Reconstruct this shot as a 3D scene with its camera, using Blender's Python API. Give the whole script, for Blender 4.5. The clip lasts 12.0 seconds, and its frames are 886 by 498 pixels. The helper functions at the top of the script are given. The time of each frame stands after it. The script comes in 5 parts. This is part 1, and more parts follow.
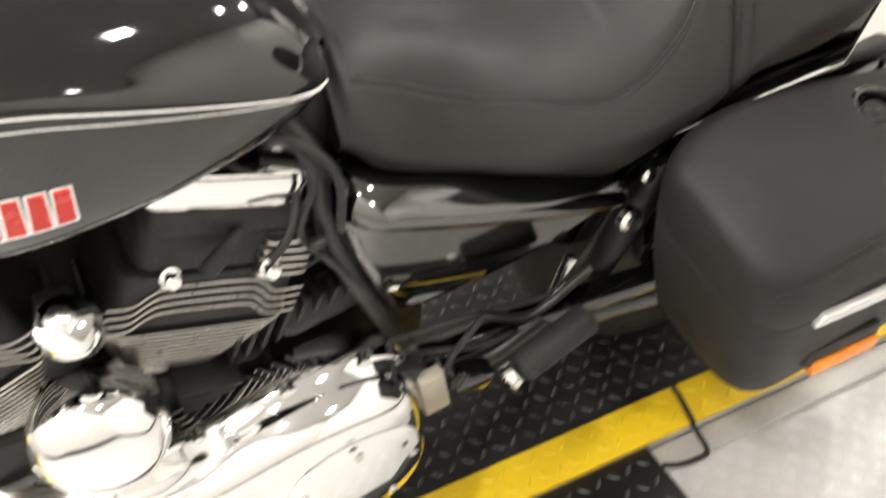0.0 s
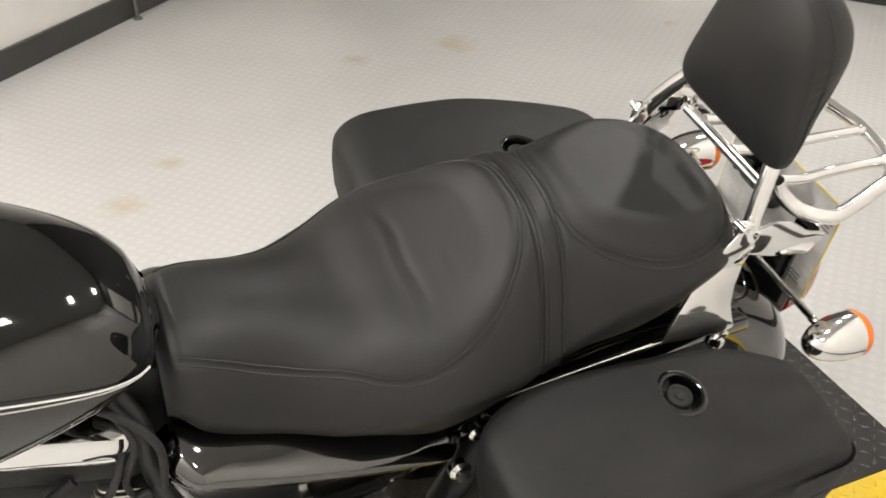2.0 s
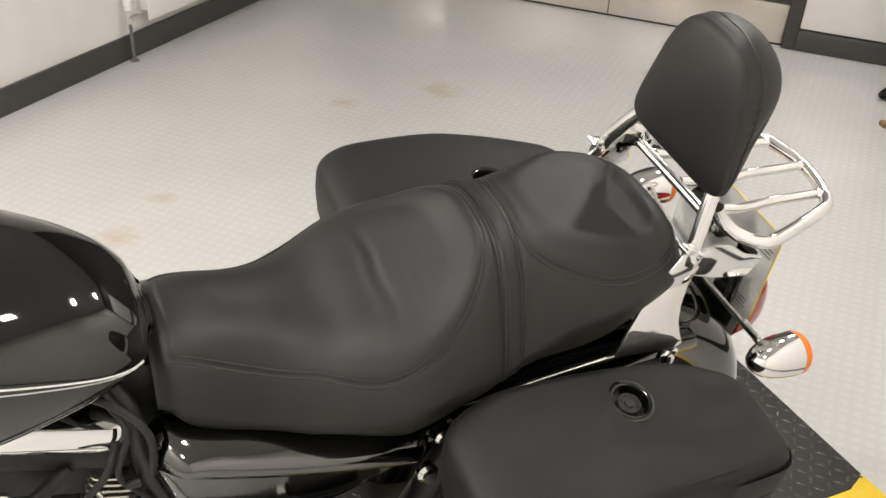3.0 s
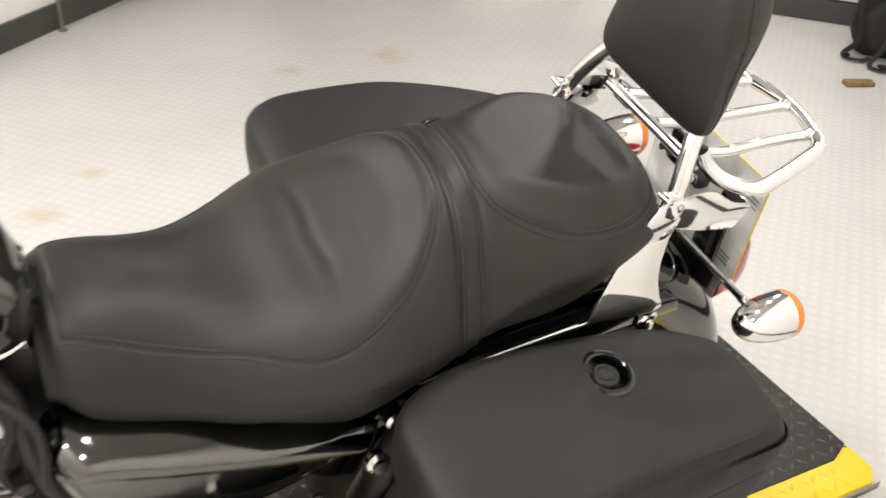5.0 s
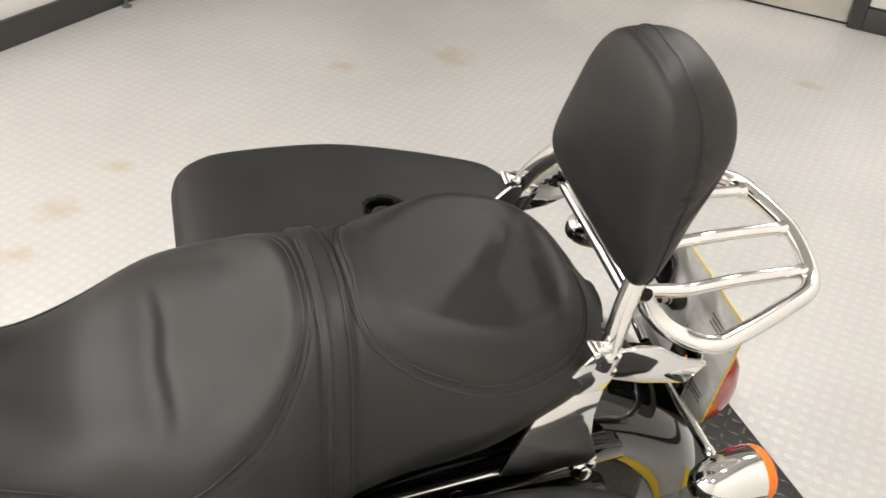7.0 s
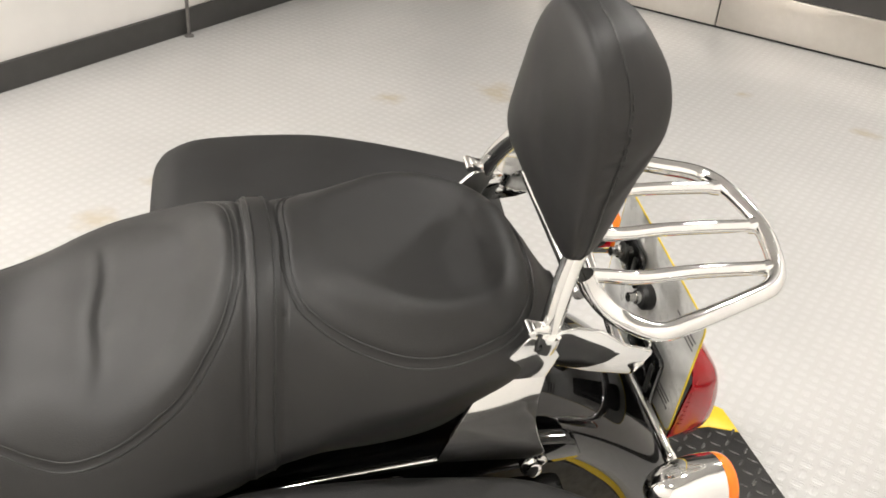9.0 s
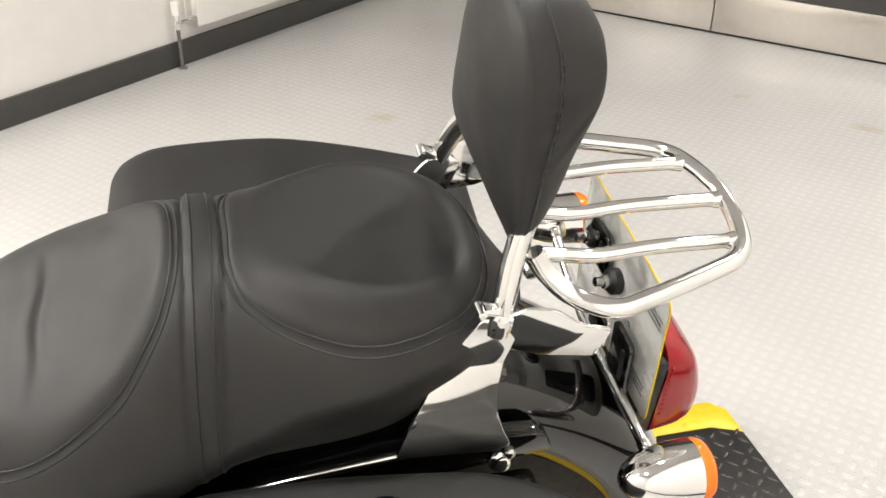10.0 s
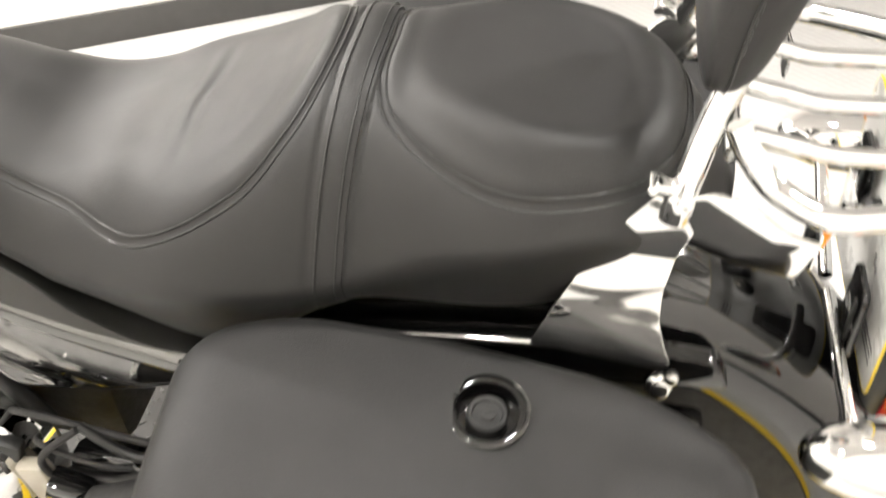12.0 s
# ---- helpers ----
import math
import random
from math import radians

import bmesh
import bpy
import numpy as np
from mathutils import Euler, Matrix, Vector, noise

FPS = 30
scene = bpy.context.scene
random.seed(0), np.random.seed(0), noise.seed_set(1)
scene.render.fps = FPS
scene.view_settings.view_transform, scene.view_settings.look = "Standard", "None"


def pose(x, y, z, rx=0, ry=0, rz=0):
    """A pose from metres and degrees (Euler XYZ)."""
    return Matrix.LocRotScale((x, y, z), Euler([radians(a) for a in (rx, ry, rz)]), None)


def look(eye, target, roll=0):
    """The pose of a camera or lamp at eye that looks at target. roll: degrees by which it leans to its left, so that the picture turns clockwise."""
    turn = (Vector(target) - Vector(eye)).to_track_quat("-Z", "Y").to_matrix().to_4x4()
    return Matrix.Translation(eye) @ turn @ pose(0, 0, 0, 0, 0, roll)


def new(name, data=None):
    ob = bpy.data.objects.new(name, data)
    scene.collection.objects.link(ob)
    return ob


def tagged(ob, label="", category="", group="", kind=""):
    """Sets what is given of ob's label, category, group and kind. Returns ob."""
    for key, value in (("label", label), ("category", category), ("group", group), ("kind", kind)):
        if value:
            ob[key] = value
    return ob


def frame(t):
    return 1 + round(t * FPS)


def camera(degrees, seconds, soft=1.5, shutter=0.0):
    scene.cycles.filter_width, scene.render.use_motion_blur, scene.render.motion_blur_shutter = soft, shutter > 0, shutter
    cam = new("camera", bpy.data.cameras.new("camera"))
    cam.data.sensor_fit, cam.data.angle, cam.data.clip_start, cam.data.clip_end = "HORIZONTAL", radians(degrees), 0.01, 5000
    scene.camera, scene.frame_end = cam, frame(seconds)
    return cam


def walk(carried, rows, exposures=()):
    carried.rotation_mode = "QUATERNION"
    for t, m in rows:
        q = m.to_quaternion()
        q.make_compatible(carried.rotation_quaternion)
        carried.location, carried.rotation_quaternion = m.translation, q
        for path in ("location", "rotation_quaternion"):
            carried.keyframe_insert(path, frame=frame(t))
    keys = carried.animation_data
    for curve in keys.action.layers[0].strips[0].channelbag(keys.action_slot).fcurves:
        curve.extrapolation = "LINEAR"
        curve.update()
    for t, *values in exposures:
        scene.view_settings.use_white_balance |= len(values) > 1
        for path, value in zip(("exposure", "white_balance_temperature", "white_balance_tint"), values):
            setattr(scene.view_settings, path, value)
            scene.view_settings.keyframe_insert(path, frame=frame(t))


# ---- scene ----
cam = camera(50.6, 12.0, soft=1.6, shutter=0.4)
PATH = [
    (0, (-0.83, -0.8221, 1.2909), (-0.1951, 0.5276, -0.0415), -1.92),
    (0.3, (-0.8093, -0.8308, 1.2920), (-0.1830, 0.2863, 0.3329), 0.43),
    (0.5, (-0.7626, -0.8175, 1.3423), (0.0128, 0.5856, 0.1464), 1.52),
    (0.7, (-0.7391, -0.7908, 1.3580), (-0.1035, 0.3406, 0.4219), 2.09),
    (1, (-0.678, -0.7604, 1.4093), (0.1127, 0.6533, 0.2361), 3.38),
    (1.5, (-0.6544, -0.7876, 1.4507), (0.0625, 0.6693, 0.2831), 3.82),
    (2, (-0.6481, -0.8896, 1.5009), (0.049, 0.5968, 0.3586), 2.46),
    (2.5, (-0.6721, -0.9823, 1.531), (0.0511, 0.5327, 0.4439), 3.50),
    (4.5, (-0.6677, -1.0221, 1.4818), (0.0888, 0.5141, 0.4484), 3.29),
    (5, (-0.6017, -0.8947, 1.4137), (0.209, 0.5768, 0.3286), 3.76),
    (5.3, (-0.5149, -0.7801, 1.3814), (0.2114, 0.3606, 0.5261), 4.68),
    (5.5, (-0.4626, -0.7362, 1.3855), (0.4396, 0.7172, 0.3494), 3.16),
    (6, (-0.4278, -0.7056, 1.3998), (0.5507, 0.6539, 0.307), 3.36),
    (6.5, (-0.3907, -0.7098, 1.46), (0.4468, 0.7203, 0.3404), 5.15),
    (7, (-0.3029, -0.7598, 1.4783), (0.2949, 0.7596, 0.3233), 5.02),
    (9, (-0.1778, -0.8302, 1.4098), (0.2794, 0.7979, 0.342), 4.53),
    (9.5, (-0.1178, -0.8438, 1.3664), (0.3067, 0.8329, 0.3621), 2.64),
    (10, (-0.1051, -0.8418, 1.3578), (0.3168, 0.8283, 0.3414), 0.90),
    (10.5, (-0.1201, -0.8489, 1.3533), (0.2479, 0.8338, 0.337), 1.24),
    (11, (-0.1612, -0.8947, 1.3081), (0.1026, 0.7869, 0.258), 1.55),
    (11.3, (-0.1531, -0.8977, 1.2632), (-0.0472, 0.4217, 0.3644), 1.25),
    (11.5, (-0.1256, -0.8814, 1.2186), (-0.1113, 0.758, 0.0731), -0.01),
    (11.7, (-0.0471, -0.8514, 1.2121), (-0.1218, 0.4461, 0.2789), -0.12),
    (12, (0.0486, -0.7777, 1.217), (-0.2151, 0.8543, 0.0913), 1.74),
]
EXPOSURES = [(0.0, 0.5), (0.3, 1.0), (0.6, 1.1), (1.0, 0.35), (1.5, 0.05), (2.0, 0.0), (4.5, 0.0), (5.0, 0.35), (5.5, 0.6), (6.0, 0.15), (6.5, 0.25), (7.2, 0.1), (8.8, 0.2), (9.5, 0.4), (10.5, 0.3), (11.0, 0.6), (11.5, 0.88), (12.0, 1.1)]
walk(cam, [(t, look(eye, target, roll)) for t, eye, target, roll in PATH], EXPOSURES)

# ---- light ----
world = bpy.data.worlds.new("world")
world.use_nodes = True
world.node_tree.nodes["Background"].inputs[0].default_value = (0.9, 0.92, 1.0, 1)
world.node_tree.nodes["Background"].inputs[1].default_value = 0.05
scene.world = world

CEILING = 2.6
LAMPS = [(0.35, -0.10, 10), (1.50, 0.85, 14), (-0.60, -1.20, 7), (-1.49, -0.77, 15), (-2.29, 0.20, 33), (-1.75, 1.25, 25), (2.45, 1.75, 17)]   # ceiling panels: place and watts
LAMP_SIZE = 0.17
ROOM_TURN = 42.0
for lx, ly, watts in LAMPS:
    lamp = bpy.data.lights.new("panel_light", "AREA")
    lamp.shape, lamp.size, lamp.energy = "SQUARE", LAMP_SIZE - 0.04, watts
    lamp.color = (1.0, 0.960, 0.915)
    ob = new("panel_light", lamp)
    ob.matrix_world = pose(lx, ly, CEILING - 0.035, 0, 0, ROOM_TURN)


# ---- materials ----
class Nodes:
    def __init__(self, name):
        self.mat = bpy.data.materials.new(name)
        self.mat.use_nodes = True
        self.tree = self.mat.node_tree
        self.bsdf = self.tree.nodes["Principled BSDF"]
        self.coord = self.tree.nodes.new("ShaderNodeTexCoord").outputs["Object"]

    def add(self, kind, operation="", feature="", data_type=""):
        node = self.tree.nodes.new(kind)
        if operation:
            node.operation = operation
        if feature:
            node.feature = feature
        if data_type:
            node.data_type = data_type
        return node

    def link(self, a, b):
        self.tree.links.new(a, b)

    def noise(self, scale, detail=4.0, rough=0.55, vector=None):
        n = self.add("ShaderNodeTexNoise")
        n.inputs["Scale"].default_value, n.inputs["Detail"].default_value, n.inputs["Roughness"].default_value = scale, detail, rough
        self.link(vector or self.coord, n.inputs["Vector"])
        return n.outputs["Fac"]

    def voronoi(self, scale, feature="F1"):
        n = self.add("ShaderNodeTexVoronoi", feature=feature)
        n.inputs["Scale"].default_value = scale
        self.link(self.coord, n.inputs["Vector"])
        return n.outputs["Distance"]

    def remap(self, value, a, b, c, d):
        n = self.add("ShaderNodeMapRange")
        for i, v in enumerate((a, b, c, d)):
            n.inputs[i + 1].default_value = v
        self.link(value, n.inputs[0])
        return n.outputs[0]

    def math(self, op, a, b=0.0, c=0.0):
        n = self.add("ShaderNodeMath", operation=op)
        for i, v in enumerate((a, b, c)):
            if isinstance(v, (int, float)):
                n.inputs[i].default_value = v
            else:
                self.link(v, n.inputs[i])
        return n.outputs[0]

    def mix(self, fac, a, b):
        n = self.add("ShaderNodeMix", data_type="RGBA")
        for i, v in ((0, fac), (6, a), (7, b)):
            if isinstance(v, (int, float)):
                n.inputs[i].default_value = v
            elif isinstance(v, tuple):
                n.inputs[i].default_value = (*v, 1)
            else:
                self.link(v, n.inputs[i])
        return n.outputs[2]

    def bump(self, height, strength, distance=0.001, normal=None):
        n = self.add("ShaderNodeBump")
        n.inputs["Strength"].default_value, n.inputs["Distance"].default_value = strength, distance
        self.link(height, n.inputs["Height"])
        if normal:
            self.link(normal, n.inputs["Normal"])
        return n.outputs[0]

    def set(self, **values):
        for key, value in values.items():
            socket = self.bsdf.inputs[key.replace("_", " ")]
            if isinstance(value, tuple):
                socket.default_value = (*value, 1) if key.endswith("Color") else value
            elif isinstance(value, (int, float)):
                socket.default_value = value
            else:
                self.link(value, socket)
        return self


def surface(name, dark, light, scale=6.0, rough=(0.4, 0.55), grain=0.0, grain_scale=400.0, metal=0.0, coat=0.0, waves=0.0):
    """A plain surface: colour clouds at two scales, roughness that wanders, and a fine grain in relief."""
    n = Nodes(name)
    big, small = n.noise(scale), n.noise(scale * 9, 3.0)
    fac = n.math("ADD", n.math("MULTIPLY", big, 0.65), n.math("MULTIPLY", small, 0.35))
    n.set(Base_Color=n.mix(n.remap(fac, 0.3, 0.7, 0, 1), dark, light), Metallic=metal)
    n.set(Roughness=n.remap(n.noise(scale * 2.3), 0.3, 0.7, *rough))
    if coat:
        n.set(Coat_Weight=coat, Coat_Roughness=0.03, Coat_IOR=1.65, Specular_IOR_Level=0.1)
    if waves:
        normal = n.bump(n.noise(26.0, 2.0), waves, 0.004)
        n.set(Normal=normal, Coat_Normal=normal)
    if grain:
        n.set(Normal=n.bump(n.noise(grain_scale, 2.0), grain))
    return n.mat


def leather(name, dark, light, rough, grain, pits, spec=0.55):
    n = Nodes(name)
    clouds = n.noise(9.0, 5.0)
    n.set(Base_Color=n.mix(n.remap(clouds, 0.35, 0.65, 0, 1), dark, light))
    n.set(Roughness=n.remap(n.noise(14.0), 0.3, 0.7, *rough))
    n.set(Specular_IOR_Level=spec)
    cells = n.bump(n.voronoi(pits, "SMOOTH_F1"), grain, 0.0006)
    n.set(Normal=n.bump(n.noise(30.0, 3.0), 0.08, 0.003, cells))
    return n.mat


LEATHER = leather("seat_leather", (0.0065, 0.0063, 0.006), (0.0105, 0.0102, 0.0098), (0.51, 0.58), 0.22, 900.0, 0.50)
PAD = leather("pad_vinyl", (0.008, 0.0077, 0.0075), (0.0125, 0.012, 0.0118), (0.48, 0.56), 0.2, 800.0, 0.50)
BAG = leather("bag_vinyl", (0.009, 0.0088, 0.0086), (0.0135, 0.0132, 0.013), (0.56, 0.64), 0.4, 700.0, 0.36)
THREAD = surface("seam_thread", (0.008, 0.008, 0.008), (0.020, 0.020, 0.019), 40, (0.35, 0.5))
GLOSS = surface("black_paint", (0.0025, 0.0025, 0.0026), (0.004, 0.004, 0.004), 3, (0.06, 0.1), coat=1.0, waves=0.02)
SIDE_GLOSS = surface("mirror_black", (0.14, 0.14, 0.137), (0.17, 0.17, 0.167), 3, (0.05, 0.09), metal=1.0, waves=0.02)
SATIN = surface("satin_black", (0.006, 0.006, 0.006), (0.014, 0.014, 0.013), 20, (0.32, 0.5), 0.1, 300)
RUBBER = surface("black_rubber", (0.010, 0.010, 0.010), (0.022, 0.021, 0.020), 30, (0.6, 0.8), 0.2, 350)
CHROME = surface("chrome", (0.86, 0.86, 0.85), (0.92, 0.92, 0.91), 5, (0.03, 0.075), metal=1.0)
DULL = surface("polished_alloy", (0.62, 0.61, 0.59), (0.75, 0.74, 0.72), 14, (0.14, 0.28), 0.05, 200, metal=1.0)
ENGINE = surface("engine_black", (0.005, 0.005, 0.005), (0.010, 0.010, 0.0095), 30, (0.5, 0.66), 0.35, 260)
FIN_EDGE = surface("machined_fin_edge", (0.55, 0.53, 0.49), (0.72, 0.70, 0.66), 40, (0.25, 0.4), metal=1.0)
SILVER = surface("silver_pinstripe", (0.55, 0.54, 0.52), (0.65, 0.64, 0.62), 30, (0.25, 0.35))
RED_PAINT = surface("red_enamel", (0.45, 0.02, 0.015), (0.55, 0.03, 0.02), 30, (0.2, 0.3))
CREAM = surface("cream_tin", (0.34, 0.31, 0.25), (0.42, 0.39, 0.32), 20, (0.3, 0.45))
PLATE_BACK = surface("plate_back", (0.62, 0.62, 0.6), (0.78, 0.78, 0.76), 14, (0.22, 0.38))
PLATE_EDGE = surface("plate_edge_yellow", (0.75, 0.55, 0.03), (0.82, 0.62, 0.05), 30, (0.3, 0.4))
INK = surface("grey_print", (0.16, 0.16, 0.16), (0.22, 0.22, 0.22), 60, (0.4, 0.5))


def lens(name, colour, strength):
    n = Nodes(name)
    n.set(Base_Color=colour, Roughness=0.14, Coat_Weight=0.25, Coat_Roughness=0.05, Subsurface_Weight=strength, Subsurface_Radius=(0.02, 0.004, 0.002), Subsurface_Scale=0.2, Specular_IOR_Level=0.35)
    n.set(Normal=n.bump(n.noise(60.0, 2.0), 0.1, 0.001))
    return n.mat


RED_LENS = lens("red_lens", (0.36, 0.003, 0.008), 0.0)
AMBER_LENS = lens("amber_lens", (0.85, 0.20, 0.01), 0.3)
REFLECTOR = surface("silver_reflector", (0.62, 0.62, 0.62), (0.8, 0.8, 0.8), 60, (0.15, 0.25), 0.3, 500, metal=0.6)
AMBER_REFLECTOR = surface("amber_reflector", (0.80, 0.22, 0.02), (0.9, 0.3, 0.03), 60, (0.15, 0.25))

WALL = surface("wall_paint", (0.74, 0.72, 0.69), (0.81, 0.79, 0.76), 1.4, (0.5, 0.65), 0.08, 90)
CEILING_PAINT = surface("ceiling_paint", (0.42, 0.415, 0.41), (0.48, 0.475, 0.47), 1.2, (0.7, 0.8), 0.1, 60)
SKIRTING = surface("grey_skirting", (0.042, 0.041, 0.039), (0.062, 0.060, 0.057), 3, (0.35, 0.5), 0.05, 60)
DARK_PANEL = surface("charcoal_panel", (0.040, 0.038, 0.036), (0.055, 0.052, 0.05), 2, (0.35, 0.5))
STEEL = surface("brushed_kick_plate", (0.66, 0.62, 0.57), (0.76, 0.72, 0.67), 3, (0.28, 0.28), metal=1.0)
ENAMEL = surface("radiator_enamel", (0.76, 0.745, 0.70), (0.82, 0.80, 0.76), 4, (0.25, 0.38))
COPPER = surface("grey_pipe", (0.10, 0.095, 0.09), (0.16, 0.15, 0.14), 30, (0.4, 0.6))
CANVAS = surface("black_canvas", (0.006, 0.006, 0.007), (0.014, 0.014, 0.015), 30, (0.7, 0.9), 0.5, 500)
WOOD = surface("raw_wood", (0.16, 0.085, 0.035), (0.30, 0.18, 0.08), 40, (0.6, 0.8), 0.3, 200)
YELLOW = surface("yellow_tread_paint", (0.78, 0.52, 0.012), (0.88, 0.62, 0.02), 9, (0.35, 0.5), 0.15, 160)
BLACK_PLATE = surface("black_tread_paint", (0.010, 0.010, 0.010), (0.022, 0.021, 0.020), 12, (0.28, 0.45), 0.2, 160)
GALV = surface("grey_steel_frame", (0.42, 0.41, 0.39), (0.55, 0.54, 0.51), 12, (0.4, 0.6), 0.1, 120)
SCUFF = surface("worn_tread_tops", (0.03, 0.03, 0.029), (0.10, 0.10, 0.096), 60, (0.2, 0.35), 0.1, 200)


def tread_floor():
    """Light grey painted tread plate: squares of five short ribs that change direction from square to square."""
    n = Nodes("painted_tread_floor")
    turn = n.add("ShaderNodeMapping")
    turn.inputs["Rotation"].default_value = (0, 0, radians(-ROOM_TURN))
    n.link(n.coord, turn.inputs["Vector"])
    split = n.add("ShaderNodeSeparateXYZ")
    n.link(turn.outputs[0], split.inputs[0])
    cell = 0.034
    u, v = n.math("DIVIDE", split.outputs[0], cell), n.math("DIVIDE", split.outputs[1], cell)
    fu, fv = n.math("FRACT", u), n.math("FRACT", v)
    flip = n.math("MODULO", n.math("ABSOLUTE", n.math("ADD", n.math("FLOOR", u), n.math("FLOOR", v))), 2.0)
    flip = n.math("GREATER_THAN", flip, 0.5)

    def ribs(a, b):
        wave = n.math("SINE", n.math("MULTIPLY", a, 2 * math.pi * 4))
        ends = n.math("MULTIPLY", n.remap(n.math("ABSOLUTE", n.math("SUBTRACT", b, 0.5)), 0.3, 0.42, 1, 0), n.remap(n.math("ABSOLUTE", n.math("SUBTRACT", a, 0.5)), 0.36, 0.44, 1, 0))
        return n.math("MULTIPLY", n.remap(wave, 0.0, 0.7, 0, 1), ends)

    one, two = ribs(fu, fv), ribs(fv, fu)
    height = n.math("ADD", n.math("MULTIPLY", one, flip), n.math("MULTIPLY", two, n.math("SUBTRACT", 1.0, flip)))

    def hump(a, b):
        p, q = n.math("DIVIDE", n.math("SUBTRACT", a, 0.5), 0.30), n.math("DIVIDE", n.math("SUBTRACT", b, 0.5), 0.46)
        return n.remap(n.math("ADD", n.math("MULTIPLY", p, p), n.math("MULTIPLY", q, q)), 0.2, 1.0, 1, 0)

    lump = n.math("ADD", n.math("MULTIPLY", hump(fu, fv), flip), n.math("MULTIPLY", hump(fv, fu), n.math("SUBTRACT", 1.0, flip)))
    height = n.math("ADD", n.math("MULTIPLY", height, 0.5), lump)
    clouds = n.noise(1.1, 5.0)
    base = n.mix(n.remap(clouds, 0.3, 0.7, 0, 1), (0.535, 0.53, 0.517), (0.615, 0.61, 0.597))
    # shade in the recesses between the ribs, put into the colour
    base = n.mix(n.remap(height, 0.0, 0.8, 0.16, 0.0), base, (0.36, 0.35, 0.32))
    # rusty spill marks, each at its own spot
    for sx, sy, size in ((0.90, 2.40, 0.10), (0.47, 2.37, 0.055), (-0.52, 1.60, 0.07), (-0.62, 1.40, 0.05), (-0.35, 1.80, 0.05), (2.2, 1.9, 0.06), (1.9, 2.3, 0.04)):
        away = n.add("ShaderNodeVectorMath", operation="DISTANCE")
        n.link(n.coord, away.inputs[0])
        away.inputs[1].default_value = (sx, sy, 0)
        edge = n.math("ADD", away.outputs["Value"], n.math("MULTIPLY", n.math("SUBTRACT", n.noise(14.0, 4.0), 0.5), size * 2.2))
        base = n.mix(n.remap(edge, size * 0.2, size * 1.1, 0.42, 0.0), base, (0.44, 0.33, 0.16))
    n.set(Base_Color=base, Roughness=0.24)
    n.set(Normal=n.bump(height, 0.20, 0.0024))
    return n.mat


FLOOR = tread_floor()

glow = Nodes("lamp_diffuser")
glow.set(Base_Color=(0.9, 0.9, 0.9), Emission_Color=(1.0, 0.965, 0.90), Emission_Strength=40.0)
DIFFUSER = glow.mat


# ---- building helpers ----
def obj(name, verts, faces, material, parent=None, label="", smooth=True, sharp=35):
    me = bpy.data.meshes.new(name)
    me.from_pydata([tuple(v) for v in verts], [], [tuple(f) for f in faces])
    me.validate()
    bm = bmesh.new()
    bm.from_mesh(me)
    return part(name, bm, material, parent, label, smooth, sharp)


def part(name, bm, material, parent=None, label="", smooth=True, sharp=35):
    """Links a bmesh as one mesh object under a thing or a part."""
    bmesh.ops.recalc_face_normals(bm, faces=bm.faces[:])
    for f in bm.faces:
        f.smooth = smooth
    for e in bm.edges:
        if len(e.link_faces) == 2 and e.calc_face_angle(0) > radians(sharp):
            e.smooth = False
    me = bpy.data.meshes.new(name)
    bm.to_mesh(me)
    bm.free()
    me.materials.append(material)
    ob = new(name, me)
    if parent:
        ob.parent = parent
    if label:
        tagged(ob, label)
    return ob


def thing(name, label, category, group="", kind="", at=None):
    ob = new(name)
    ob.empty_display_size = 0.05
    if at is not None:
        ob.matrix_world = at
    return tagged(ob, label, category, group, kind)


def spline(points, count, closed=False):
    """Catmull-Rom through a few points."""
    p = np.array(points, float)
    n = len(p)
    out = []
    for t in np.linspace(0, n if closed else n - 1, count, endpoint=not closed):
        i = min(int(t), n - 1 if closed else n - 2)
        f = t - i
        if closed:
            a, b, c, d = (p[(i + k) % n] for k in (-1, 0, 1, 2))
        else:
            a, b, c, d = p[max(i - 1, 0)], p[i], p[i + 1], p[min(i + 2, n - 1)]
        out.append(0.5 * (2 * b + (c - a) * f + (2 * a - 5 * b + 4 * c - d) * f**2 + (3 * b - a - 3 * c + d) * f**3))
    return np.array(out)


def along(table, x):
    """A smooth curve through (x, value) pairs, evaluated at x."""
    xs, ys = [q[0] for q in table], [q[1] for q in table]
    if x <= xs[0]:
        return ys[0]
    if x >= xs[-1]:
        return ys[-1]
    i = max(k for k in range(len(xs) - 1) if xs[k] <= x)
    slope = lambda k: 0.0 if k in (0, len(xs) - 1) else (ys[k + 1] - ys[k - 1]) / (xs[k + 1] - xs[k - 1])  # noqa: E731
    h = xs[i + 1] - xs[i]
    f = (x - xs[i]) / h
    return ys[i] * (2 * f**3 - 3 * f**2 + 1) + ys[i + 1] * (3 * f**2 - 2 * f**3) + h * (slope(i) * (f**3 - 2 * f**2 + f) + slope(i + 1) * (f**3 - f**2))


def grid_faces(rows, cols, wrap=False):
    faces = []
    for i in range(rows - 1):
        for j in range(cols if wrap else cols - 1):
            k = (j + 1) % cols
            faces.append((i * cols + j, i * cols + k, (i + 1) * cols + k, (i + 1) * cols + j))
    return faces


